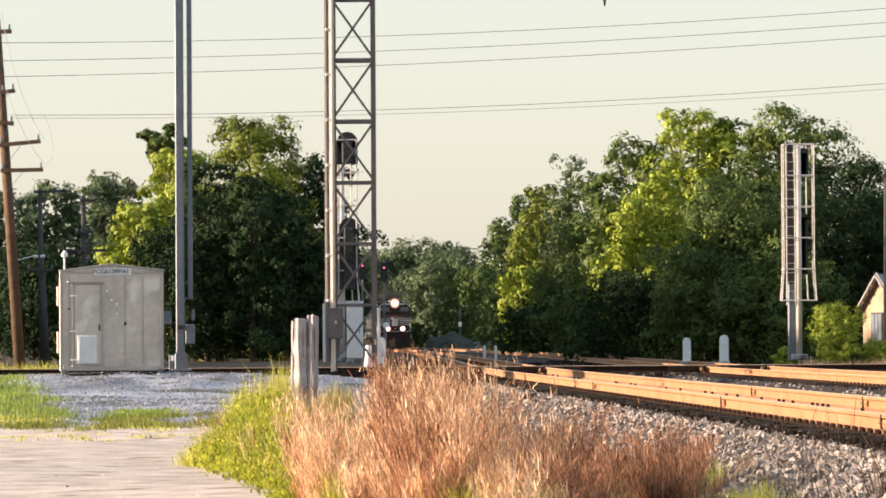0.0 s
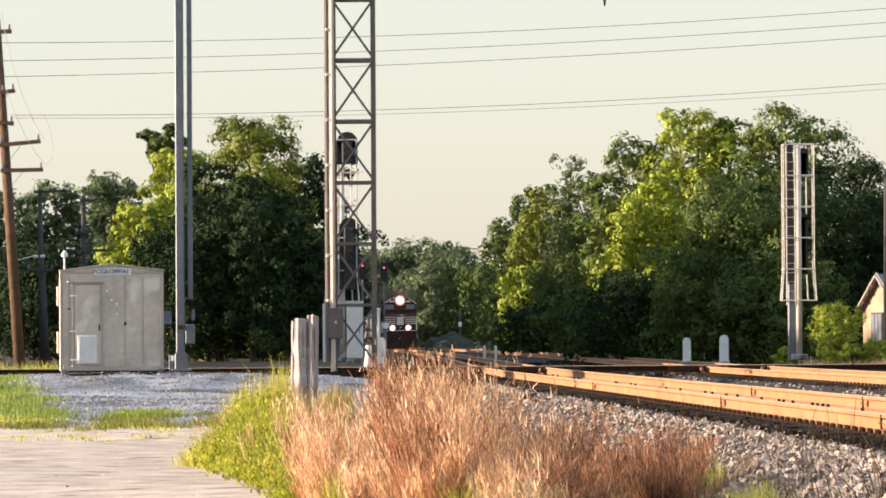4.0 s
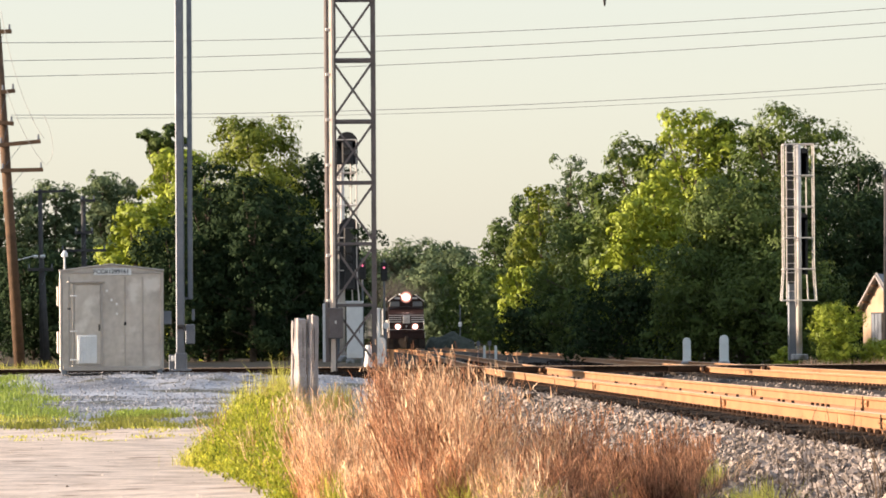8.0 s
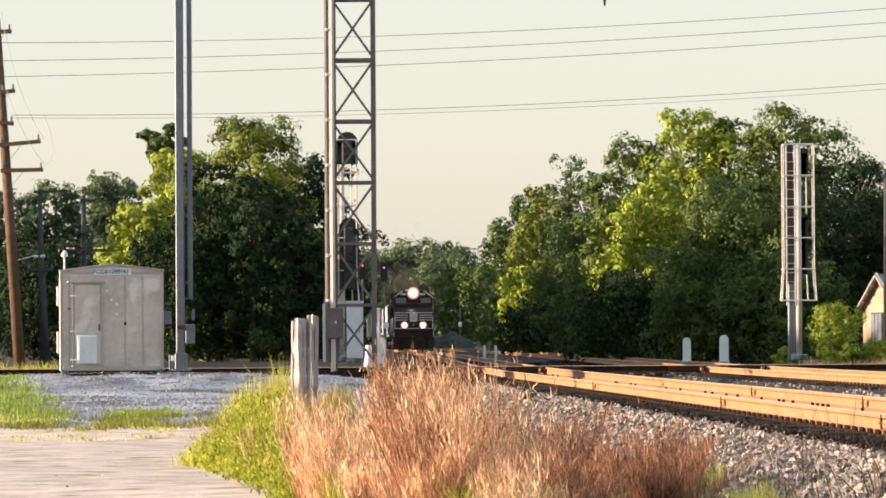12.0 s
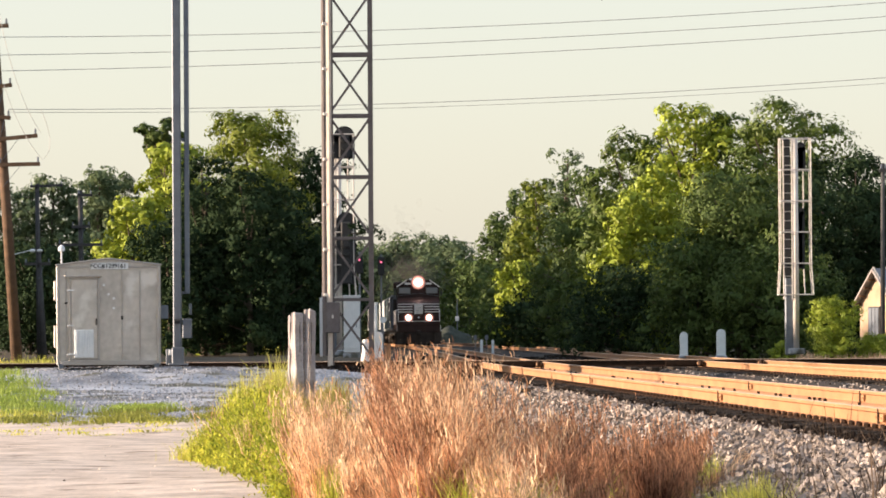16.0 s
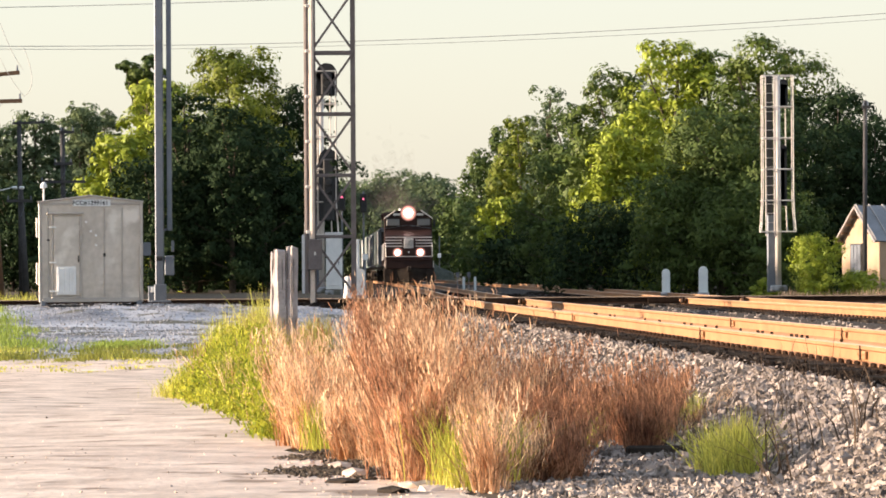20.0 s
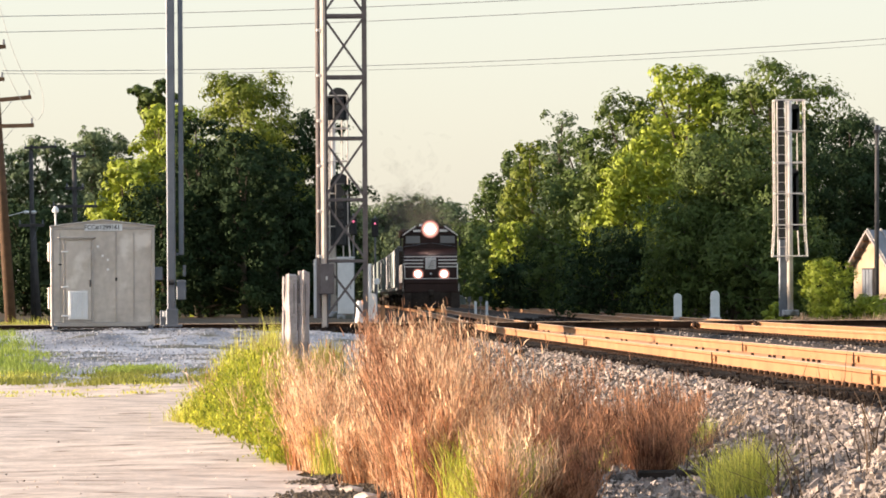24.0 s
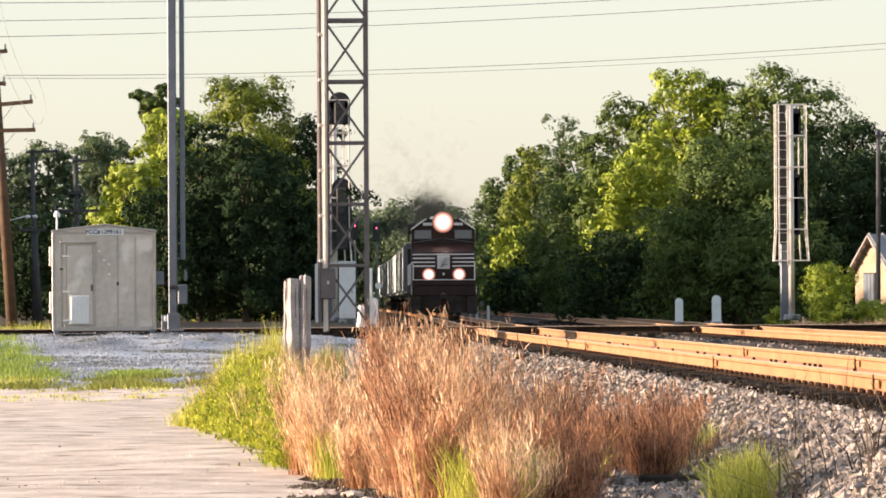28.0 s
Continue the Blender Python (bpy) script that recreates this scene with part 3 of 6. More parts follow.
# ---- twin-column mast beside the shed ----
def mast():
    x, y, z = -5.865, 98.56, 0.036
    m = thing("radio_mast", x, y, z, "tall grey galvanised twin-column tilting radio mast", "mast")
    top = 13.0
    bm = box(B(), (-0.02, 0, top / 2), (0.185, 0.18, top), 0.02)
    part("column", bm, M_GALV, m)
    part("rear_column", box(B(), (0.203, 0.05, top / 2 + 0.8), (0.108, 0.14, top - 1.6), 0.015), M_GALV, m)
    for z in (1.62, 5.05):
        part("spacer", box(B(), (0.11, 0.03, z), (0.06, 0.06, 0.06), 0.01), M_GALV, m)
    part("base", box(B(), (-0.01, 0, 0.2), (0.26, 0.26, 0.4), 0.02), M_GALV, m)
    part("base_plate", box(B(), (0, 0, 0.02), (0.42, 0.4, 0.05), 0.01), M_GALV, m)
    part("winch_box", box(B(), (0.2, -0.02, 0.82), (0.2, 0.2, 0.44), 0.015), M_GALV, m, "grey steel winch box")
    part("side_box", box(B(), (0.27, 0, 1.25), (0.06, 0.14, 0.25), 0.01), M_GALV, m)
    part("pivot", rod(B(), (-0.08, -0.12, 0.98), (0.05, -0.12, 0.98), 0.05), M_BLACK, m)
    part("ground_lug", box(B(), (-0.17, -0.05, 0.28), (0.09, 0.07, 0.12), 0.01), M_WHITE, m)
    part("bracket_post", box(B(), (-0.22, 0.02, 0.18), (0.12, 0.08, 0.36), 0.01), M_GALV, m)


mast()


# ---- lattice cantilever tower ----
def tower():
    xl, xr, y = -2.41, -1.523, 97.32
    zb = -0.177
    tw = thing("lattice_tower", (xl + xr) / 2, y, zb, "rust-stained steel lattice tower of a cantilever signal bridge", "tower")
    w, top, dep = xr - xl, 12.4, 0.75
    px = w / 2
    for sx in (-1, 1):
        for yy in (0, dep):
            bm = B()
            box(bm, (sx * px, yy, top / 2), (0.10, 0.012, top))
            box(bm, (sx * (px + 0.045), yy + (0.045 if yy == 0 else -0.045), top / 2), (0.012, 0.1, top))
            part("leg", bm, M_TOWER, tw)
    levels = [1.471 - zb + 1.36 * k for k in range(-1, 8)]
    levels[0] = 0.35
    for k, z in enumerate(levels):
        for yy in (0, dep):
            if k:
                part("strut", box(B(), (0, yy, z), (w, 0.02, 0.065), 0.004), M_TOWER, tw)
        for sx in (-1, 1):
            if k:
                part("strut", box(B(), (sx * px, dep / 2, z), (0.02, dep, 0.06), 0.004), M_TOWER, tw)
        if k + 1 < len(levels):
            z2 = levels[k + 1]
            part("brace", bar(B(), (-px, -0.012, z + 0.05), (px, -0.012, z2 - 0.05), 0.05, 0.05), M_TOWER, tw)
            part("brace", bar(B(), (px, 0.012, z + 0.05), (-px, 0.012, z2 - 0.05), 0.05, 0.05), M_TOWER, tw)
    # conduits and junction box on the face of one leg
    part("conduit", rod(B(), (-px - 0.14, -0.05, 0.4), (-px - 0.14, -0.05, top), 0.05), M_TOWER, tw)
    part("cable_riser", rod(B(), (-px - 0.02, -0.08, 0.0), (-px - 0.02, -0.08, top), 0.055), M_CREAM, tw, "pale cream cable riser pipe")
    for k in range(8):
        part("clamp", box(B(), (-px - 0.1, -0.1, 1.75 + 1.0 * k), (0.12, 0.05, 0.07), 0.01), M_ALU, tw)
    part("junction_box", box(B(), (-px + 0.04, -0.16, 1.073 - zb), (0.32, 0.2, 0.68), 0.02), M_TOWER, tw, "grey steel junction box")
    part("box_latch", box(B(), (-px + 0.04, -0.27, 1.073 - zb + 0.02), (0.04, 0.03, 0.08), 0.006), M_ALU, tw)
    part("side_channel", box(B(), (-px - 0.22, 0.05, 0.862 - zb), (0.07, 0.1, 1.3), 0.01), M_WHITE, tw)
    for sx in (-1, 1):
        part("foot", box(B(), (sx * px, dep / 2, -0.05), (0.35, dep + 0.35, 0.2), 0.02), M_PAD, tw)
    # cantilever arm over the tracks, above the view
    arm0, arm1 = 9.0, 9.9
    for z in (arm0, arm1):
        for yy in (0, dep):
            part("arm_chord", box(B(), (3.6, yy, z), (7.4, 0.09, 0.09), 0.01), M_TOWER, tw)
    for k in range(8):
        part("arm_brace", bar(B(), (0.3 + 0.9 * k, 0, arm0), (1.2 + 0.9 * k, 0, arm1), 0.05, 0.012), M_TOWER, tw)
    part("brace_arm", bar(B(), (-px, -0.03, levels[6] + 0.98), (px + 0.4, -0.03, levels[6] + 1.5), 0.05, 0.015), M_TOWER, tw)
    hg = part("signal_drop", rod(B(), (3.621 - (xl + xr) / 2, 0, 8.299 - zb), (3.621 - (xl + xr) / 2, 0, arm0), 0.05), M_BLACK, tw)
    part("drop_tip", rod(B(), (3.621 - (xl + xr) / 2, 0, 8.061 - zb), (3.621 - (xl + xr) / 2, 0, 8.324 - zb), 0.015, 0.06, 8), M_BLACK, hg)


tower()


vine = thing("vine", -1.387, 97.32 + 0.3, 2.779, "dark leafy vine sprig caught on the lattice tower", "plant")
VINE_AT = vine


# ---- mast signals with ladder and cage ----
def mast_signal(x, y, z, top, cage0, heads, label, facing=1):
    sg = thing("mast_signal", x, y, z, label, "railway signal", "mast signals")
    part("mast", rod(B(), (0, 0, 0), (0, 0, top), 0.1, 0.09, 12), M_ALU, sg, smooth=True)
    part("base", box(B(), (0, 0, 0.08), (0.55, 0.55, 0.2), 0.03), M_PAD, sg)
    part("case", box(B(), (-0.2, 0.25, 1.25), (0.30, 0.3, 2.6), 0.03), M_GALV, sg)
    lad = part("ladder", rod(rod(B(), (-0.40, -0.05, 1.8), (-0.40, -0.05, top), 0.02), (-0.12, -0.05, 1.8), (-0.12, -0.05, top), 0.02), M_ALU, sg)
    for k in range(int((top - 1.9) / 0.305)):
        part("rung", rod(B(), (-0.40, -0.05, 1.95 + 0.305 * k), (-0.12, -0.05, 1.95 + 0.305 * k), 0.011, seg=5), M_ALU, lad)
    n = 5
    for k in range(n + 1):
        zz = cage0 + (top - cage0) * k / n
        r = 0.5 + (0.07 if k == 0 else 0.03 if k == 1 else 0)
        bm = B()
        for sx in (-1, 1):
            rod(bm, (sx * r, -0.25, zz), (sx * r, 0.45, zz), 0.022, seg=6)
        rod(bm, (-r, -0.25, zz), (r, -0.25, zz), 0.022, seg=6)
        rod(bm, (-r, 0.45, zz), (r, 0.45, zz), 0.022, seg=6)
        part("cage_hoop", bm, M_ALU, sg)
    for px, py in ((-0.5, -0.25), (0.5, -0.25), (0.3, 0.45), (-0.5, 0.45), (0.5, 0.45), (-0.28, 0.45)):
        bm = rod(B(), (px, py, cage0 + (top - cage0) * 0.2), (px, py, top), 0.022, seg=6)
        rod(bm, (px * 1.14, py, cage0), (px, py, cage0 + (top - cage0) * 0.2), 0.022, seg=6)
        part("cage_upright", bm, M_ALU, sg)
    part("cable_trunk", box(B(), (-0.26, 0.12, (top + 2.5) / 2), (0.2, 0.08, top - 2.5), 0.01), M_BLACK, sg, "black cable trunk behind the ladder")
    for hz, hh, hx, bw in heads:
        hd = part("signal_head", box(B(), (hx, facing * 0.3, hz), (min(0.36, bw * 0.8), 0.22, hh), 0.05), M_BLACK, sg, "black signal head")
        bm = box(B(), (hx, facing * 0.2, hz), (bw, 0.02, hh))
        rod(bm, (hx, facing * 0.2 - 0.01, hz + hh / 2), (hx, facing * 0.2 + 0.01, hz + hh / 2), bw / 2, seg=20)
        part("target_board", bm, M_BLACK, hd)
        for e in (-1, 0, 1):
            part("hood", rod(B(), (hx, facing * 0.4, hz + e * 0.27), (hx, facing * 0.7, hz + e * 0.27), 0.11, 0.1, 12), M_BLACK, hd)
    return sg


mast_signal(11.755, 145.26, -0.004, 7.1, 1.95, ((6.45, 0.75, 0.2, 0.34), (3.75, 1.9, 0.18, 0.28)), "silver mast signal with ladder and safety cage, seen from behind", 1)
mast_signal(-3.395, 148.3, 0.019, 7.45, 1.95, ((7.0, 0.75, 0.2, 0.7), (3.45, 2.1, 0.25, 0.66)), "mast signal with black target boards behind the lattice tower", -1)


def cabinet(x, y, z, w, h, label, d=0.6, mat=M_WHITE):
    c = thing("relay_cabinet", x, y, z, label, "cabinet", "trackside cabinets")
    part("body", box(B(), (0, 0, h / 2 + 0.05), (w, d, h - 0.1), 0.02), mat, c)
    part("lid", box(B(), (0, 0, h), (w + 0.06, d + 0.06, 0.05), 0.015), mat, c)
    part("plinth", box(B(), (0, 0, 0.0), (w + 0.04, d + 0.04, 0.14), 0.01), M_PAD, c)
    part("door", box(B(), (0, -d / 2 - 0.01, h / 2 + 0.05), (w * 0.86, 0.025, h * 0.82), 0.008), mat, c)
    part("handle", box(B(), (w * 0.3, -d / 2 - 0.04, h * 0.5), (0.03, 0.04, 0.12), 0.006), M_GALV, c)
    return c


cabinet(-2.95, 146.9, 0.023, 0.54, 1.98, "white steel relay cabinet behind the lattice tower")


def marker(x, y, z, h, w, label, name="marker_post", mat=M_BLUEWHITE):
    m = thing(name, x, y, z, label, "marker post", "marker posts")
    bm = box(B(), (0, 0, (h - w / 2) / 2), (w, 0.1, h - w / 2), 0.015)
    rod(bm, (0, -0.049, h - w / 2), (0, 0.049, h - w / 2), w / 2, seg=16)
    part("post", bm, mat, m)
    part("footing", box(B(), (0, 0, -0.03), (w + 0.08, 0.2, 0.1), 0.02), M_PAD, m)
    return m


marker(-1.762, 125.58, 0.028, 0.76, 0.24, "round-topped white marker post beyond the crossing", mat=M_WHITE)
rp = thing("rusty_post", -1.63, 139.0, -0.25, "short rusty steel post beside the track", "post")
part("post", box(B(), (0, 0, 0.34), (0.14, 0.12, 0.68), 0.015), M_RAIL, rp)
part("cap", box(B(), (0, 0, 0.69), (0.18, 0.15, 0.03), 0.008), M_PLATE, rp)
marker(7.557, 136.59, -0.014, 0.75, 0.25, "round-topped white concrete marker post by the track")
marker(8.565, 134.24, -0.01, 0.82, 0.28, "taller round-topped white concrete marker post by the track")
for x in (2.208, 2.814):
    marker(x, 235.94, -0.3, 0.75, 0.14, "small pale concrete marker post far down the track")
for x in (1.999, 2.644):
    sg = thing("track_sign", x, 251.16, -0.3, "small square pale sign on a thin post far down the track", "sign", "track signs")
    part("post", rod(B(), (0, 0, 0), (0, 0, 1.0), 0.025), M_GALV, sg)
    part("plate", box(B(), (0, -0.03, 0.85), (0.2, 0.02, 0.28), 0.004), M_GALV, sg)
sg = thing("round_sign", -1.84, 141.56, -0.3, "round white disc sign on a thin post by the track", "sign")
part("post", rod(B(), (0, 0, 0), (0, 0, 1.166 + 0.3), 0.025), M_GALV, sg)
part("disc", rod(B(), (0, -0.04, 1.184 + 0.3), (0, -0.02, 1.184 + 0.3), 0.105, seg=20), M_WHITE, sg)
sg = thing("white_pipe", -2.04, 139.03, -0.3, "thin white vent pipe behind the tower", "pipe")
part("pipe", rod(B(), (0, 0, 0), (0, 0, 1.694 + 0.3), 0.05), M_WHITE, sg)
part("cap", rod(B(), (0, 0, 1.658 + 0.3), (0, 0, 1.73 + 0.3), 0.07), M_WHITE, sg)
bt = thing("white_bollard", -1.89, 111.23, 0.029, "white bottle-shaped switch bollard", "bollard")
bm = rod(B(), (0, 0, 0), (0, 0, 0.25), 0.13, 0.09, 14)
part("cone", bm, M_WHITE, bt)
part("cap", rod(rod(B(), (0, 0, 0.25), (0, 0, 0.5), 0.085, 0.085, 14), (0, 0, 0.5), (0, 0, 0.55), 0.085, 0.05, 14), M_WHITE, bt)


# ---- old timber posts ----
def posts():
    s = 104.0
    base = -0.561 - 0.1
    for x, w, top, lean, d in ((517, 0.06, 569, 0.5, 0.3), (524, 0.07, 562, 0.3, 0.12), (534, 0.16, 565, -0.2, 0), (546, 0.06, 557, 0.4, 0.15), (556, 0.12, 559, 0.3, 0.35)):
        X0 = (-0.009 + (x - 784) / s)
        p = thing("timber_post", X0, 74.86 + d, base, "weathered grey split timber post standing in tall grass", "post", "timber posts", rz=12)
        h = 0.646 + (606 + 1.5 - top) / s - base
        bm = box(B(), (0, 0, h / 2), (w, w, h), 0.02)
        bmesh.ops.subdivide_edges(bm, edges=[e for e in bm.edges if abs((e.verts[0].co - e.verts[1].co).z) > 0.5], cuts=6)
        rr = random.Random(x)
        for v in bm.verts:
            v.co.x += rr.uniform(-.012, .012) + math.radians(lean) * v.co.z
            v.co.y += rr.uniform(-.012, .012)
            if v.co.z > h - 0.01:
                v.co.z += rr.uniform(-.05, .03)
        part("timber", bm, M_GREYWOOD, p)
        part("split", box(B(), (rr.uniform(-.3, .3) * w, -w / 2 - 0.004, h * rr.uniform(.6, .85)), (0.008, 0.02, h * rr.uniform(.2, .35))), M_BLACK, p, "dark drying crack")


posts()


# ---- utility poles and wires ----
def pole(name, x, y, z, h, r, lean, label, arms=(), mat=M_POLE):
    p = thing(name, x, y, z, label, "utility pole", "utility poles")
    tip = Vector((math.tan(radians(lean)) * h, 0, h))
    part("pole", rod(B(), (0, 0, -0.3), tip, r, r * 0.72, 12), mat, p, smooth=True)
    for az, x0, x1, tilt in arms:
        c = tip * (az / h)
        arm = part("crossarm", bar(B(), c + Vector((x0, -r, 0)), c + Vector((x1, -r, tilt)), 0.09, 0.11), mat, p)
        for q in (x0 + 0.06, x1 - 0.06):
            part("insulator", rod(B(), c + Vector((q, -r, 0.04 + tilt * (q - x0) / (x1 - x0))), c + Vector((q, -r, 0.2 + tilt * (q - x0) / (x1 - x0))), 0.035, 0.025, 8), M_GALV, arm)
        part("arm_brace", bar(B(), c + Vector((x1 * 0.5, -r, tilt * 0.5)), c + Vector((0, -r, -0.6)), 0.03, 0.01), M_GALV, p)
    return p


UP = (-11.69, 121.65, 0.061)
pole("utility_pole", *UP, 9.6, 0.16, -3.8, "leaning brown wooden utility pole with two short crossarms", ((6.156 - UP[2], -0.15, 1.0, 0.1), (5.453 - UP[2], -0.15, 1.02, 0.02), (6.797 - UP[2], -0.2, 0.3, -0.05), (9.3 - UP[2], 0.0, 0.42, 0.0), (7.62 - UP[2], 0.0, 0.4, 0.04)))
# lamp pole behind the shed
lp = pole("lamp_pole", -15.242, 169.26, 0.13, 3.8689999999999998, 0.135, -3.0, "dark grey wooden pole with twin floodlights and a crossarm", ((3.391, -0.55, 0.45, 0.0),), M_DARKPOLE)
for dx in (-0.2, 0.07):
    part("floodlight", box(B(), (dx - 0.2, -0.25, 3.893), (0.2, 0.25, 0.12), 0.04), M_WHITE, lp, "white floodlight head")
part("lamp_arm", rod(B(), (-1.15, -0.2, 3.745), (-0.4, -0.2, 3.9369999999999994), 0.02), M_WHITE, lp)
pole("utility_pole", -14.385, 176.95, -0.3, 6.598 + 0.3, 0.12, -0.6, "far dark wooden pole with crossarm behind the shed", ((6.507 + 0.2, -0.1, 0.5, 0.0), (5.234 + 0.2, -0.35, 0.4, 0.0), (4.507 + 0.2, -0.9, 0.9, 0.0)), M_DARKPOLE)
pole("utility_pole", -18.657, 204.89, -0.3, 7.865 + 0.3, 0.13, -0.6, "distant dark wooden pole with a long crossarm", ((7.734 + 0.3, -0.3, 1.2, 0.05),), M_DARKPOLE)
pole("utility_pole", 15.05, 149.73, -0.3, 6.439 + 0.3, 0.09, 0.5, "thin dark wooden pole beside the small house", ((6.208 + 0.3, -0.12, 0.14, 0.0),), M_DARKPOLE)


def strand(pts, r):
    """One round strand through the points."""
    bm = B()
    rows = []
    for i, p in enumerate(pts):
        t = (Vector(pts[min(i + 1, len(pts) - 1)]) - Vector(pts[max(i - 1, 0)])).normalized()
        a = t.cross(Vector((0, 1, 0.01))).normalized()
        b = t.cross(a)
        rows.append([bm.verts.new(Vector(p) + a * (r * math.cos(k * math.pi / 2)) + b * (r * math.sin(k * math.pi / 2))) for k in range(4)])
    for u, v in zip(rows, rows[1:]):
        for k in range(4):
            bm.faces.new((u[k], u[(k + 1) % 4], v[(k + 1) % 4], v[k]))
    return bm


def wire(a, m, b, label="thin overhead power line", thick=0.01):
    """A slack line hung through three points, carried on past the last."""
    w = thing("overhead_wire", 0, 0, 0, label, "wire", "overhead wires")
    a, m, b = Vector(a), Vector(m), Vector(b)
    pts = []
    for i in range(31):
        t = i / 12
        pts.append(a * ((1 - t) * (2 - t) / 2) + m * (t * (2 - t)) + b * (t * (t - 1) / 2))
    part("strand", strand(pts, thick), M_WIRE, w)


LINE_Y = 121.65
for (x0, z0), z1, z2, r in (((-12.22, 9.0), 9.176, 9.806, 0.0095), ((-12.16, 8.5), 8.769, 9.415, 0.0095), ((-12.1, 8.06), 8.377, 9.039, 0.0095), ((-11.915, 6.995), 7.125, 7.723, 0.009), ((-11.915, 6.916), 7.0, 7.567, 0.0065)):
    wire((x0, LINE_Y, z0), (0.04, LINE_Y, z1), (12.3, LINE_Y, z2), thick=r)
for (a, b, c) in (((2, 20), (30, 178), (77, 246)), ((12, 160), (38, 245), (80, 294)), ((78, 205), (106, 272), (82, 292))):
    w = thing("service_drop", 0, 0, 0, "thin slack wire hanging from the utility pole", "wire", "slack wires")
    P = [Vector(((p[0] - 784) / 64.0 + 0.05, 121.65 - 0.25, 0.646 + (610 - p[1]) / 64.0)) for p in (a, b, c)]
    q = [P[0] * (1 - t) ** 2 + P[1] * 2 * t * (1 - t) + P[2] * t * t for t in [i / 12 for i in range(13)]]
    part("strand", strand(q, 0.008), M_WIRE, w)


# ---- small house ----
def house():
    z = -0.45
    h = thing("small_house", 14.60, 153.0, z, "small pale stucco hut with a grey standing-seam metal roof", "house", rz=26)
    w, d, e, r = 2.5, 5.0, 1.7 - z, 2.86 - z
    bm = B()
    prof = [(0, 0), (-w, 0), (-w, e), (-w / 2, r), (0, e)]
    f = [bm.verts.new((0, a, b)) for a, b in prof]
    g = [bm.verts.new((d, a, b)) for a, b in prof]
    bm.faces.new(f)
    bm.faces.new(g[::-1])
    for i in range(5):
        bm.faces.new((f[i], f[(i + 1) % 5], g[(i + 1) % 5], g[i]))
    part("wall", bm, M_STUCCO, h)
    for sx in (-1, 1):
        m = Matrix.Rotation(-sx * math.atan2(r - e, w / 2), 3, "X")
        L = math.hypot(w / 2, r - e) + 0.12
        c = (sx * (w / 4 + 0.04) - w / 2, (e + r) / 2 - 0.02)
        rf = part("roof", box(B(), (d / 2, *c), (d + 0.5, L, 0.06), 0.01, m), M_ROOF, h)
        for k in range(11):
            part("roof_rib", box(B(), (-0.2 + k * 0.54, c[0], c[1] + 0.05), (0.04, L, 0.05), 0, m), M_SHEDTRIM, rf)
        part("barge_board", box(B(), (-0.27, c[0], c[1] - 0.03), (0.04, L, 0.07), 0.01, m), M_GREYWOOD, h)
        for k in range(4):
            part("rafter_end", box(B(), (-0.13, -w / 2 + sx * (0.25 + 0.3 * k), r - 0.13 - (0.25 + 0.3 * k) * (r - e) / (w / 2)), (0.24, 0.05, 0.08)), M_POLE, h)
    dr = part("door", box(B(), (-0.02, -w * 0.4, 1.15), (0.08, 0.75, 1.75), 0.01), M_DARKPOLE, h, "weathered grey plank door")
    for k in range(3):
        part("plank", box(B(), (-0.07, -w * 0.4 - 0.22 + 0.22 * k, 1.15), (0.015, 0.19, 1.65), 0.004), M_GALV, dr)
    part("corner_board", box(B(), (-0.02, -w, e / 2), (0.12, 0.12, e), 0.02), M_STUCCO, h)


house()


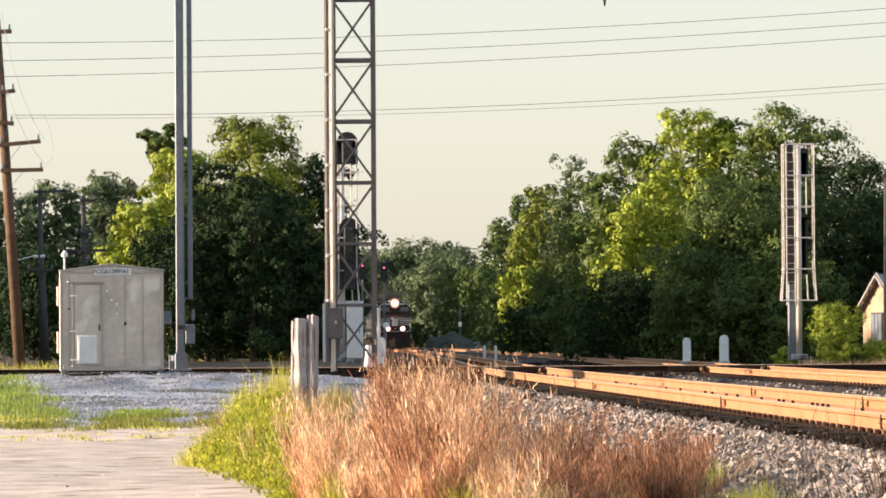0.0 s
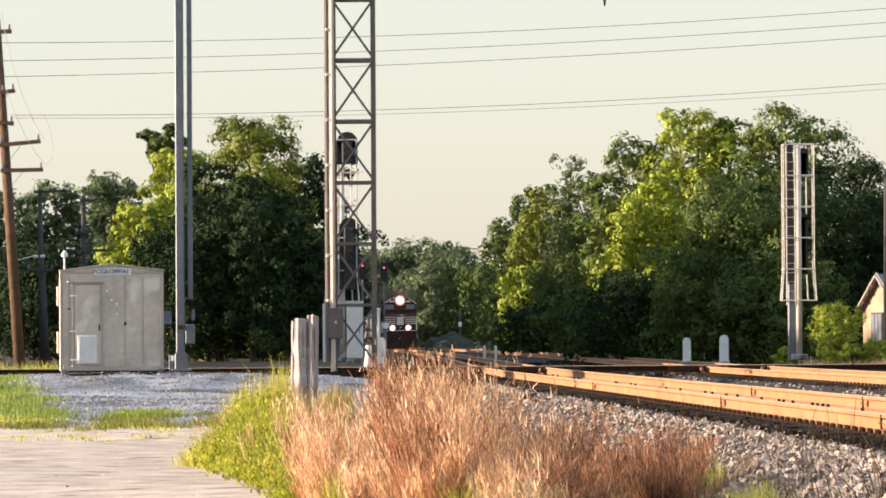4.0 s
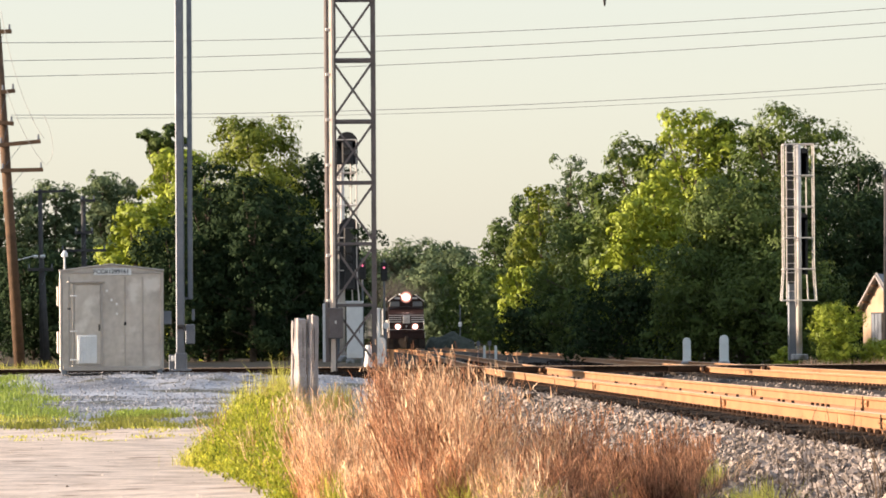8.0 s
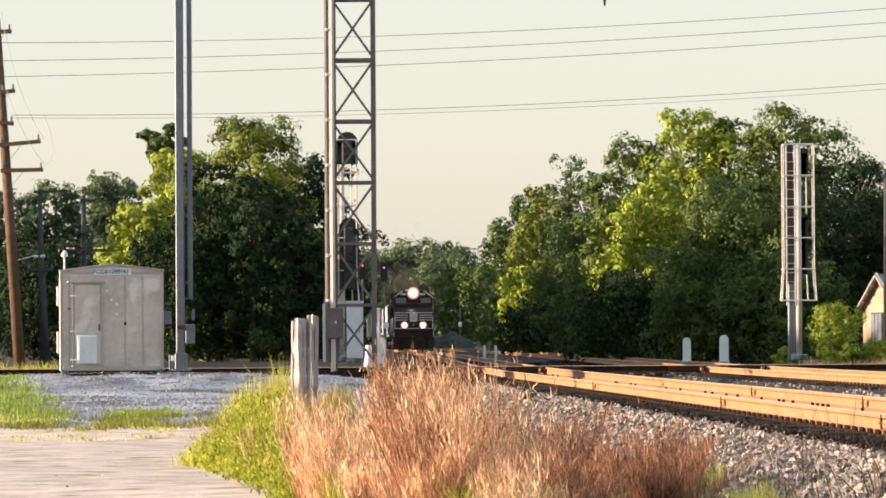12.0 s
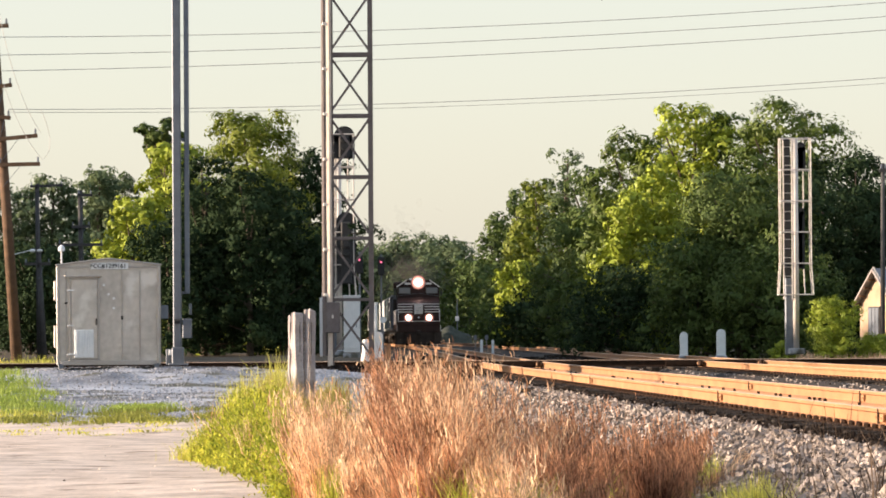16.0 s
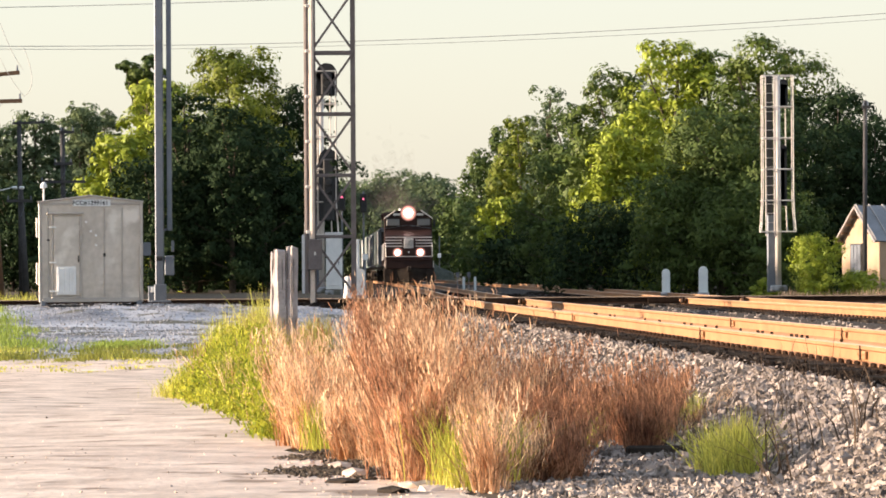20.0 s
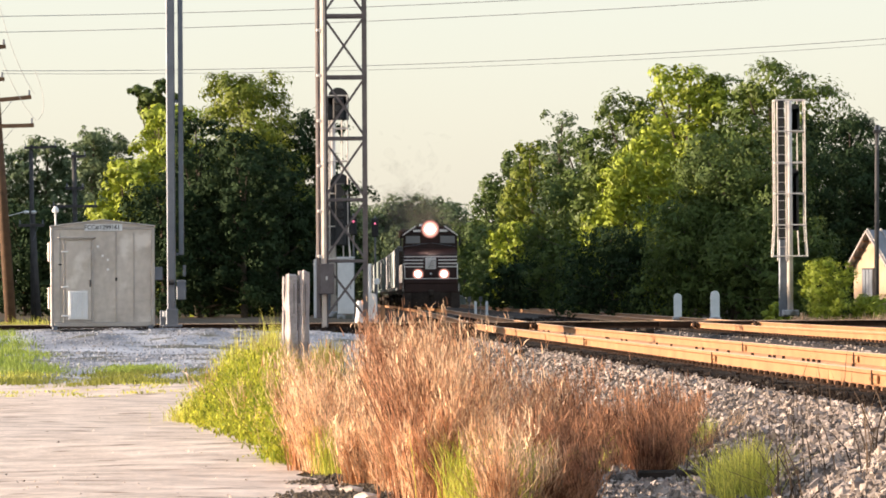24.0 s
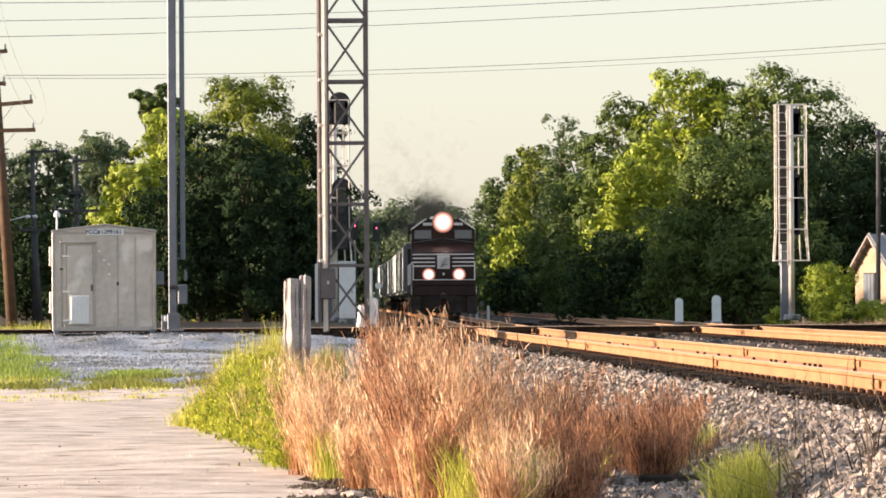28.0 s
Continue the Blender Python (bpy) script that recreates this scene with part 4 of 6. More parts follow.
# ---- trees ----
def crown_mesh(name, lobes, n, leaf, mat, seed, fill=0.25):
    """Leaves scattered over and inside a heap of lobes (x, y, z, radius)."""
    rng = np.random.default_rng(seed)
    lob = np.array(lobes)
    w = lob[:, 3] ** 2
    k = rng.choice(len(lob), n, p=w / w.sum())
    d = rng.normal(size=(n, 3))
    d /= np.linalg.norm(d, axis=1, keepdims=True)
    # every lobe is a heap of smaller tufts, so that outline and shade break up
    m = 13 if fill > 0.1 else 7
    tuft = rng.normal(size=(len(lob), m, 3)) + np.array([0, 0, 0.25])
    tuft /= np.linalg.norm(tuft, axis=2, keepdims=True)
    reach = rng.uniform(0.55, 0.92, (len(lob), m))
    size = rng.uniform(0.26, 0.55, (len(lob), m))
    j = rng.integers(0, m, n)
    rad = np.where(rng.uniform(0, 1, n) < fill, rng.uniform(0.2, 0.9, n), rng.normal(0.92, 0.2, n))
    tk = tuft[k, j]
    d = d + tk * 0.45
    d /= np.linalg.norm(d, axis=1, keepdims=True)
    c = lob[k, :3] + (tk * reach[k, j][:, None] + d * (size[k, j] * rad)[:, None] * np.array([1.1, 1.1, 0.8])) * lob[k, 3][:, None]
    out = c - lob[k, :3]
    out /= np.linalg.norm(out, axis=1, keepdims=True)
    nrm = d * 1.0 + out * 1.3 + rng.normal(0, 0.36, (n, 3)) + np.array([0, 0, 0.1])
    nrm /= np.linalg.norm(nrm, axis=1, keepdims=True)
    t = np.cross(nrm, rng.normal(size=(n, 3)))
    t /= np.linalg.norm(t, axis=1, keepdims=True)
    b = np.cross(nrm, t)
    L = (leaf * rng.uniform(0.6, 1.3, n))[:, None]
    v = np.stack([c - t * L, c - b * L * 0.45 + nrm * L * 0.1, c + t * L - nrm * L * 0.2, c + b * L * 0.45 + nrm * L * 0.1], 1)
    keep = c[:, 2] > 0.0
    v = v[keep].reshape(-1, 3)
    idx = np.arange(len(v))
    if fill > 0.1:
        # opaque core added inside each lobe to block light and deepen its shade
        ball = B()
        bmesh.ops.create_cube(ball, size=2)
        bmesh.ops.subdivide_edges(ball, edges=list(ball.edges), cuts=1, use_grid_fill=True)
        p = np.array([q.co.normalized()[:] for q in ball.verts])
        ball.verts.index_update()
        q = np.array([[w.index for w in f.verts] for f in ball.faces]).ravel()
        ball.free()
        lob = lob[lob[:, 2] < 0.75 * lob[:, 2].max()]
        pts = lob[:, None, :3] + p[None] * (lob[:, None, 3:4] * rng.uniform(0.1, 0.3, (len(lob), len(p), 1)))
        idx = np.concatenate([idx, (len(v) + len(p) * np.arange(len(lob))[:, None] + q[None]).ravel()])
        v = np.concatenate([v, pts.reshape(-1, 3)])
    return raw_mesh(name, v, 4, idx, mat)


def tree(x, y, h, w, seed, n, leaf=0.14, mat=M_LEAF, low=0.05, peaks=1.0, label="broad green deciduous tree in full leaf", lobes=26, name="tree", group="trees", thin=False):
    z = float(ground_z(x, y))
    t = thing(name, x, y, z, label, "tree" if name == "tree" else "bush", group)
    rr = random.Random(seed)
    lob = []
    for i in range(lobes):
        u = low + (1 - low) * ((i + 0.5) / lobes) ** 0.9
        env = (max(0.0, 1 - (max(u - 0.42, 0) / 0.62) ** 2.3)) ** 0.5 * (0.82 + 0.18 * min(u / 0.35, 1))
        if peaks < 1:
            env = min(1.0, 0.2 + 0.85 * (max(1 - u, 0) / 0.45) ** 0.6)
        if thin:
            env *= 0.25 + 0.75 * max(0, u - 0.35) / 0.65 if u < 0.8 else 1
        a = i * 2.39996 + rr.uniform(-0.5, 0.5)
        lr = w * rr.uniform(0.12, 0.24) * (24 / max(lobes, 24)) ** 0.3 * (0.8 if u > 0.85 else 1) * (0.7 if thin else 1)
        rad = max(w / 2 * env * rr.uniform(0.66, 1.2) - lr * 0.75, 0)
        lob.append((math.cos(a) * rad, math.sin(a) * rad, min(h * u, h - lr * rr.uniform(0.6, 1.3)), lr))
    if thin:
        # a bare stem with a small ragged crown at its top
        lob = [(rr.gauss(0, 0.16 * w), rr.gauss(0, 0.16 * w), h - 2.9 + 2.7 * rr.random(), w * rr.uniform(0.08, 0.2)) for i in range(16)]
    else:
        for u in (0.15, 0.35, 0.55, 0.72):
            lob.append((0, 0, h * u, w * (0.26 if u < 0.7 else 0.16)))
    bm = rod(B(), (0, 0, -0.3), (0, 0, h * 0.45), 0.035 * h * 0.6, 0.02 * h * 0.6, 10)
    rod(bm, (0, 0, h * 0.44), (rr.uniform(-.05, .05) * w, 0, h * 0.85), 0.02 * h * 0.6, 0.006 * h, 8)
    for l in lob[::1 if thin else 4]:
        rod(bm, (0, 0, min(l[2] * 0.7, h * 0.6)), l[:3], 0.008 * h, 0.003 * h, 6)
    part("trunk", bm, M_BARK, t)
    ob = new("crown", crown_mesh("crown", lob, int(n * 0.5) if thin else n, leaf, mat, seed, 0.05 if thin else 0.25))
    ob.parent = t
    return t



# lit, deep and dark kinds carry sun and shade in their leaf colour
KINDS = {"deep": (M_LEAFS, "broadleaf tree at the foot of the wood, shade painted into its deep green"), "shade": (M_LEAFD, "unseen dark tree added to cast shade over the tracks"), "g": (M_LEAF, "dense green broadleaf tree by the railway"), "l2": (M_LEAFL, "young tree, evening sun painted into its yellow-green leaves"), "lit": (M_LEAFL, "broadleaf tree by the railway, sunlight painted into its yellow-green"), "dark": (M_LEAFD, "dark shrubby tree below the wood, shade painted into its leaves"), "far": (M_LEAFF, "distant green tree, haze painted into its pale leaves"), "m": (M_LEAFM, "leafy mid-green broadleaf tree by the railway"), "mid": (M_LEAFM, "tall pointed green broadleaf tree by the railway"), "thin": (M_LEAFS, "tall sparse dark pine-like tree standing behind"), "thin2": (M_LEAFF, "tall sparse pale-topped tree")}
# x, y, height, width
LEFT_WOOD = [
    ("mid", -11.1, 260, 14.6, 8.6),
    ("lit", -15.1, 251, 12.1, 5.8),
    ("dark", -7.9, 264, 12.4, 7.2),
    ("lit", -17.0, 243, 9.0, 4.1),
    # dark trees in front stand for the shaded lower wood
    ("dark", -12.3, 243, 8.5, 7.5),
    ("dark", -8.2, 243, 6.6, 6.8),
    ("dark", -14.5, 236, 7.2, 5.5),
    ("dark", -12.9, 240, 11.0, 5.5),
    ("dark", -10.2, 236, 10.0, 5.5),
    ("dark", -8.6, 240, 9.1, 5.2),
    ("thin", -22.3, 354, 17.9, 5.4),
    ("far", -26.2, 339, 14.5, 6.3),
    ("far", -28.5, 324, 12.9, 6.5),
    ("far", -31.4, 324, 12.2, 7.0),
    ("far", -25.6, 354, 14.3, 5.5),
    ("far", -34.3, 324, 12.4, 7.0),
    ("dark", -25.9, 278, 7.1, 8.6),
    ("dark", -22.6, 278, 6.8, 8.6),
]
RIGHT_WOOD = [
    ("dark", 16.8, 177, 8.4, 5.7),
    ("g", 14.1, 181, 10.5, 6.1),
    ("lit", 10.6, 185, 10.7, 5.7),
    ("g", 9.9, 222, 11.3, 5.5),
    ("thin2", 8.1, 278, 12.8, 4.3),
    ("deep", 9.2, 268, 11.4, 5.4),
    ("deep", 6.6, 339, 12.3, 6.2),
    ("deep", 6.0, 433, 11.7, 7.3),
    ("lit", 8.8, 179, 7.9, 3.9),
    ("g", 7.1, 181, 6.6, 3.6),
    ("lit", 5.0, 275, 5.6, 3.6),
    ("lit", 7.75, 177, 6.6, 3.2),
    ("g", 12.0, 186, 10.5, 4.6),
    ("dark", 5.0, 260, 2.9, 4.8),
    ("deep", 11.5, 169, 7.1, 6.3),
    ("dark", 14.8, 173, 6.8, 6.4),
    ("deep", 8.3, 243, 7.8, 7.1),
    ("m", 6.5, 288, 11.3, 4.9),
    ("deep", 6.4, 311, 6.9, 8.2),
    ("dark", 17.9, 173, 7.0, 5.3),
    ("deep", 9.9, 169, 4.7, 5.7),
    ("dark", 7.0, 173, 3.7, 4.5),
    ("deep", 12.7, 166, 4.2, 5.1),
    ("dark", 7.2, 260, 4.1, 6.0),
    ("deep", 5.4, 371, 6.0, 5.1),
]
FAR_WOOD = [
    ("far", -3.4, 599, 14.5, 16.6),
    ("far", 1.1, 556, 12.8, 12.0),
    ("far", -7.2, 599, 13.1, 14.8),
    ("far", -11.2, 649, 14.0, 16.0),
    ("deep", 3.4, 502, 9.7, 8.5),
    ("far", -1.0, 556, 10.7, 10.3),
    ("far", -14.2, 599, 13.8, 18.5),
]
# unseen trees added left of the track to shade train, rails and woods
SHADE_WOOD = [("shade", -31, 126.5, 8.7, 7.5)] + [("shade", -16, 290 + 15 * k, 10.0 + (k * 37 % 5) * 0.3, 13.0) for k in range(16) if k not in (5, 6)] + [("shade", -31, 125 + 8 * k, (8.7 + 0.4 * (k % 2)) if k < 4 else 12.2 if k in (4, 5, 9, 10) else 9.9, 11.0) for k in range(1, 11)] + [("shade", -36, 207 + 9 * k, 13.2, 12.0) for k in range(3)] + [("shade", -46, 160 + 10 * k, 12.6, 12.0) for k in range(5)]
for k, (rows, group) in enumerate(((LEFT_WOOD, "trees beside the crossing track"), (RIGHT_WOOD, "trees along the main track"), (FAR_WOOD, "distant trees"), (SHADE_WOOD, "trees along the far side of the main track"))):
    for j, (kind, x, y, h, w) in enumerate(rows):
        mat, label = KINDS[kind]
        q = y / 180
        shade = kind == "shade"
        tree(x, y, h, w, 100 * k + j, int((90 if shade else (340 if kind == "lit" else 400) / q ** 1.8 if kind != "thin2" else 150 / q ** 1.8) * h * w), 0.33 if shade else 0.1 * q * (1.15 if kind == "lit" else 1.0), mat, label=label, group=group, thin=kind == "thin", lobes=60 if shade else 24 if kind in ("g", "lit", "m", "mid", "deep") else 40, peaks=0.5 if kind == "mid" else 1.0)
# bushes take the yellow-green that has sunlight painted in
tree(12.871, 144.18, 1.864 + 0.36, 1.9, 77, 9500, 0.045, M_LEAFL, 0.02, label="rounded yellow-green bush beside the house", name="bush", group="bushes")
tree(11.727, 149.73, 0.75, 0.9, 78, 1500, 0.06, M_LEAFL, 0.02, label="low leafy weed clump at the signal base", name="bush", group="bushes")
tree(14.277, 144.18, 1.0, 1.5, 79, 5000, 0.045, M_LEAFL, 0.02, label="low yellow-green shrub in front of the house", name="bush", group="bushes")


# ---- low undergrowth beside the tracks, in the leaf colour darkened for shade ----
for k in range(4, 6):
    tree(10.2 + 0.9 * k, 138 + 3 * k, 0.8, 1.8, 320 + k, 1500, 0.06, M_LEAFD, 0.02, label="low undergrowth beside the tracks, shade painted into its dark green", name="bush", group="undergrowth", lobes=14)


# ---- mound and mast beside the main track ----
mx, my = 0.75, 480.0
gx, gy = np.meshgrid(np.linspace(-2.8, 2.8, 28), np.linspace(-4, 4, 20))
rr_ = np.clip(1 - (gx / 2.8) ** 2 - (gy / 4) ** 2, 0, 1)
gz = 1.75 * rr_ ** 0.36 * (1 + 0.14 * np.sin(gx * 2.3 + 1) + 0.1 * np.sin(gy * 3.1)) + 0.05 * np.sin(gx * 5) * np.sin(gy * 4) * (rr_ > 0)
i = (np.arange(19)[:, None] * 28 + np.arange(27)[None]).ravel()
tagged(new("gravel_mound", raw_mesh("gravel_mound", np.stack([gx + mx, gy + my, gz - 0.35], -1).reshape(-1, 3), 4, np.stack([i, i + 1, i + 29, i + 28], -1).ravel(), M_MOUND)), "low weedy grey gravel mound beside the track", "mound", kind="structure")
fm = thing("far_mast", 1.917, 495.92, -0.3, "thin grey mast with a small white box", "mast")
part("mast", rod(B(), (0, 0, 0), (0, 0, 4.838 + 0.3), 0.06), M_GALV, fm)
part("box", box(B(), (0, -0.1, 2.609 + 0.3), (0.4, 0.3, 0.5), 0.02), M_WHITE, fm)
fs = thing("far_signal", -4.6, 252.0, -0.3, "distant signal mast showing a red light", "railway signal")
part("mast", rod(B(), (0, 0, 0), (0, 0, 5.2 + 0.6), 0.06), M_GALV, fs)
hd = part("signal_head", box(B(), (0, -0.1, 4.8 + 0.3), (0.4, 0.2, 1.1), 0.05), M_BLACK, fs)
part("lens", rod(B(), (0, -0.24, 5.034 + 0.3), (0, -0.2, 5.034 + 0.3), 0.06, seg=14), M_RED, hd, "lit red lens")
copy_thing(fs, pose(-3.466, 259.53, -0.3))


# ---- debris beside the road ----
def chunk(x, y, s, label, mat, flat=0.4, seed=0, name="concrete_chunk"):
    c = thing(name, x, y, float(ground_z(x, y)), label, "debris", "debris by the road")
    bm = B()
    bmesh.ops.create_icosphere(bm, subdivisions=1, radius=s * 0.75)
    rr = random.Random(seed)
    for v in bm.verts:
        v.co *= rr.uniform(0.6, 1.35)
        v.co.z = v.co.z * flat + s * flat * 0.4
    part("piece", bm, mat, c)


for k, (x, y, s) in enumerate(((-0.5, 30.6, 0.13), (-0.62, 31.9, 0.12), (-0.1, 29.0, 0.12), (0.0, 29.3, 0.09), (-0.3, 30.2, 0.07), (0.05, 28.6, 0.11), (-0.85, 32.6, 0.08))):
    chunk(x, y, s, "pale broken concrete chunk on the bare soil", M_ROAD, 0.5, k)
for k, (x, y, s) in enumerate(((-0.9, 31.4, 0.1), (-0.55, 29.6, 0.16), (-0.2, 28.4, 0.2), (1.87, 34.6, 0.3), (1.62, 30.4, 0.2), (0.6, 29.4, 0.1), (1.5, 72, 0.24), (0.6, 86, 0.22), (1.75, 73, 0.18))):
    chunk(x, y, s, "flat dark clod of old asphalt on the soil", M_TIE, 0.26, 40 + k, "asphalt_chunk")
tp = thing("timber_offcut", 1.8, 34.0, float(ground_z(1.8, 34.0)), "dark rotten offcut of an old railway tie on the stones", "timber", rz=4)
part("timber", box(B(), (0, 0, 0.045), (0.46, 0.2, 0.11), 0.015), M_TIE, tp)
n = 600
u = rng.uniform(0, 1, n)
yy = 1 / (u / 24 + (1 - u) / 72)
xx = rng.uniform(-1, 1, n) * yy * 0.11 - 1.5
keep = xx < np.interp(yy, [20, 31, 40, 48, 57, 66, 74], [-0.3, -1.0, -1.75, -2.45, -3.2, -4.3, -5.5])
xx, yy = xx[keep], yy[keep]
tagged(new("road_stones", stones("road_stones", len(xx), xx, yy, ground_z(xx, yy) + 0.012, 0.004, 0.014, M_ROAD, 19)), "small stones strewn over the gravel road", "gravel", kind="stuff")
n = 150
u = rng.uniform(0, 1, n)
yy = 1 / (u / 25 + (1 - u) / 72)
xx = rng.uniform(-1, 1, n) * yy * 0.11 - 1.5
keep = xx < np.interp(yy, [20, 31, 40, 48, 57, 66, 74], [-0.3, -1.0, -1.75, -2.4, -3.0, -3.4, -3.3])
xx, yy = xx[keep], yy[keep]
tagged(new("road_litter", stones("road_litter", len(xx), xx, yy, ground_z(xx, yy) + 0.006, 0.006, 0.018, M_BARK, 39)), "dark twigs and dirt clods strewn over the road", "litter", kind="stuff")
n = 9000
yy = rng.uniform(112, 190, n)
xx = tx(yy) + rng.uniform(-2.6, SIDE + 2.6, n)
tagged(new("far_ballast_stones", stones("far_ballast_stones", n, xx, yy, ground_z(xx, yy) + 0.03, 0.03, 0.06, M_FOULSHADE, 49)), "dark ballast stones beyond the crossing", "ballast", kind="stuff")
n = 6000
xx, yy = rng.uniform(0.5, 3.0, n), rng.uniform(25.5, 33, n)
tagged(new("slope_foot_stones", stones("slope_foot_stones", n, xx, yy, ground_z(xx, yy) + 0.012, 0.018, 0.04, M_STONE, 29)), "ballast stones spilled at the foot of the slope", "ballast", kind="stuff")
# dark crumbled asphalt over the pale ground, in ragged patches
n = 5200
pk = rng.integers(0, 26, n)
pcx, pcy = rng.uniform(-1.02, -0.1, 26), rng.uniform(30.2, 35.0, 26)
pcx = pcx - 0.02 * (pcy - 32)
xx, yy = pcx[pk] + rng.normal(0, 0.085, n), pcy[pk] + rng.normal(0, 0.22, n)
tagged(new("asphalt_crumbs", stones("asphalt_crumbs", n, xx, yy, ground_z(xx, yy) + 0.012, 0.005, 0.02, M_BARK, 9)), "dark asphalt crumbs in patches on the pale road edge", "gravel", kind="stuff")
n = 1500
xx, yy = rng.uniform(-1.3, 2.6, n), rng.uniform(27.5, 34, n)
keep = xx > np.interp(yy, [27, 31, 36], [-0.7, -0.95, -1.4])
xx, yy = xx[keep], yy[keep]
tagged(new("pale_grit", stones("pale_grit", len(xx), xx, yy, ground_z(xx, yy) + 0.008, 0.005, 0.018, M_ROAD, 59)), "pale gravel grit scattered over the bare soil", "gravel", kind="stuff")

vl = crown_mesh("leaves", [(0, 0, 0.2, 0.14), (-0.15, 0, 0.26, 0.1), (0.1, 0, 0.08, 0.1), (-0.3, 0.05, 0.2, 0.09), (-0.55, 0.1, 0.3, 0.1), (-0.6, 0.1, 0.05, 0.08)], 240, 0.045, M_LEAFD, 67)
vo = new("leaves", vl)
vo.parent = VINE_AT
part("stem", rod(B(), (-0.6, 0.1, 0.15), (0.08, 0, 0.2), 0.008, seg=5), M_BARK, VINE_AT)

# ---- grasses ----
def blades(name, x, y, z, h, lean, bias, width, mat, seed, label, category="grass", droop=0.35, lean_xy=None, wave=0.0):
    """Curved tapering blades rooted at x, y, z."""
    rng = np.random.default_rng(seed)
    n = len(x)
    az = rng.uniform(0, 2 * np.pi, n)
    tilt = np.abs(rng.normal(0, lean, n))
    dx, dy = np.cos(az) * tilt + bias, np.sin(az) * tilt
    if lean_xy is not None:
        dx, dy = lean_xy
        tilt = np.hypot(dx, dy)
    side = rng.uniform(0, np.pi, n)
    sx, sy = np.cos(side) * width, np.sin(side) * width * 0.6
    sx = np.where(np.abs(sx) < width * 0.35, width * 0.35, sx)
    lev = np.array([0, 0.35, 0.7])
    v = np.zeros((n, 7, 3))
    for i, u in enumerate(lev):
        cx, cy = x + dx * h * u ** 1.6 + wave * rng.normal(0, 1, n) * u, y + dy * h * u ** 1.6
        cz = z + h * (u - droop * u * u * np.minimum(tilt + abs(bias), 1) * 0.5)
        k = 1 - 0.45 * u
        v[:, 2 * i] = np.stack([cx - sx * k, cy - sy * k, cz], -1)
        v[:, 2 * i + 1] = np.stack([cx + sx * k, cy + sy * k, cz], -1)
    v[:, 6] = np.stack([x + dx * h, y + dy * h, z + h * (1 - droop * np.minimum(tilt + abs(bias), 1) * 0.5)], -1)
    tri = np.array([0, 1, 3, 0, 3, 2, 2, 3, 5, 2, 5, 4, 4, 5, 6])
    me = raw_mesh(name, v.reshape(-1, 3), 3, (tri[None] + 7 * np.arange(n)[:, None]).ravel(), mat)
    return tagged(new(name, me), label, category, kind="stuff")


def clumped(seed, n, clumps, spread, xlo, xhi, y0, y1):
    """n roots in clumps, between xlo(y) and xhi(y)."""
    rng = np.random.default_rng(seed)
    cy = rng.uniform(y0, y1, clumps)
    cx = xlo(cy) + (xhi(cy) - xlo(cy)) * rng.uniform(0, 1, clumps)
    size = rng.uniform(0.6, 1.2, clumps)
    k = rng.integers(0, clumps, n)
    x = cx[k] + rng.normal(0, spread, n)
    y = cy[k] + rng.normal(0, spread * 2.0, n)
    return x, y, size[k] * rng.uniform(0.6, 1.08, n)


def bx_lo(y):
    return np.interp(y, [28.7, 31.8, 35, 38.4, 42, 52], [0.05, -0.4, -0.76, -1.14, -1.55, -1.65])


def bx_hi(y):
    return np.interp(y, [30, 34, 40, 52], [1.25, 1.75, 1.9, 1.5])


def tussocks(seed, n, clumps, root, xlo, xhi, y0, y1, flare=2.2, drift=-0.06):
    """Roots and outward lean of bunches of grass."""
    rng = np.random.default_rng(seed)
    cy = 1 / rng.uniform(1 / y1, 1 / y0, clumps)
    cx = xlo(cy) + (xhi(cy) - xlo(cy)) * rng.uniform(0, 1, clumps)
    size = rng.uniform(0.55, 1.2, clumps)
    sway = rng.normal(drift, 0.27, clumps)
    k = rng.integers(0, clumps, n)
    ox, oy = rng.normal(0, root, n), rng.normal(0, root, n)
    return cx[k] + ox, cy[k] + oy, size[k] * rng.uniform(0.5, 1.06, n), ox * flare + sway[k] + rng.normal(0, 0.16, n), oy * flare + rng.normal(0, 0.14, n)


def bluestem(seed, n, clumps, lo, hi, y0, y1, tall, mat, label, drift=-0.06):
    x, y, h, dx, dy = tussocks(seed, n, clumps, 0.06, lo, hi, y0, y1, 3.1, drift)
    dx, dy = np.clip(dx, -0.3, 0.5), np.clip(dy, -0.4, 0.4)
    h = h * tall * np.interp(x * 38 / y, [-1.3, -0.62, -0.48, -0.33, -0.12, 0.1, 0.35, 0.9], [0.52, 0.6, 0.7, 1.05, 1.18, 1.04, 0.9, 0.86])
    h = h * np.where((x > 0.3) & (y < 31.5), 0.8, 1.0)
    z = ground_z(x, y)
    blades("bluestem_grass", x, y, z, h, 0, 0, 0.0042, mat, seed + 1, label, lean_xy=(dx, dy), wave=0.045)
    blades("bluestem_leaves", x, y, z, h * 0.5, 0.45, 0.0, 0.0045, mat, seed + 5, "curling basal leaves of the " + label, droop=0.8, wave=0.03)
    m = n * 6
    rg = np.random.default_rng(seed + 2)
    k, u = rg.integers(0, n, m), rg.uniform(0.12, 1.0, m) ** 0.65
    blades("bluestem_seed_heads", x[k] + dx[k] * h[k] * u ** 1.6 + rg.normal(0, 0.02, m), y[k] + dy[k] * h[k] * u ** 1.6 + rg.normal(0, 0.014, m), z[k] + h[k] * u * 0.96, rg.uniform(0.04, 0.11, m), 0.5, -0.1, 0.0042, mat, seed + 3, "feathery seed heads of the " + label)


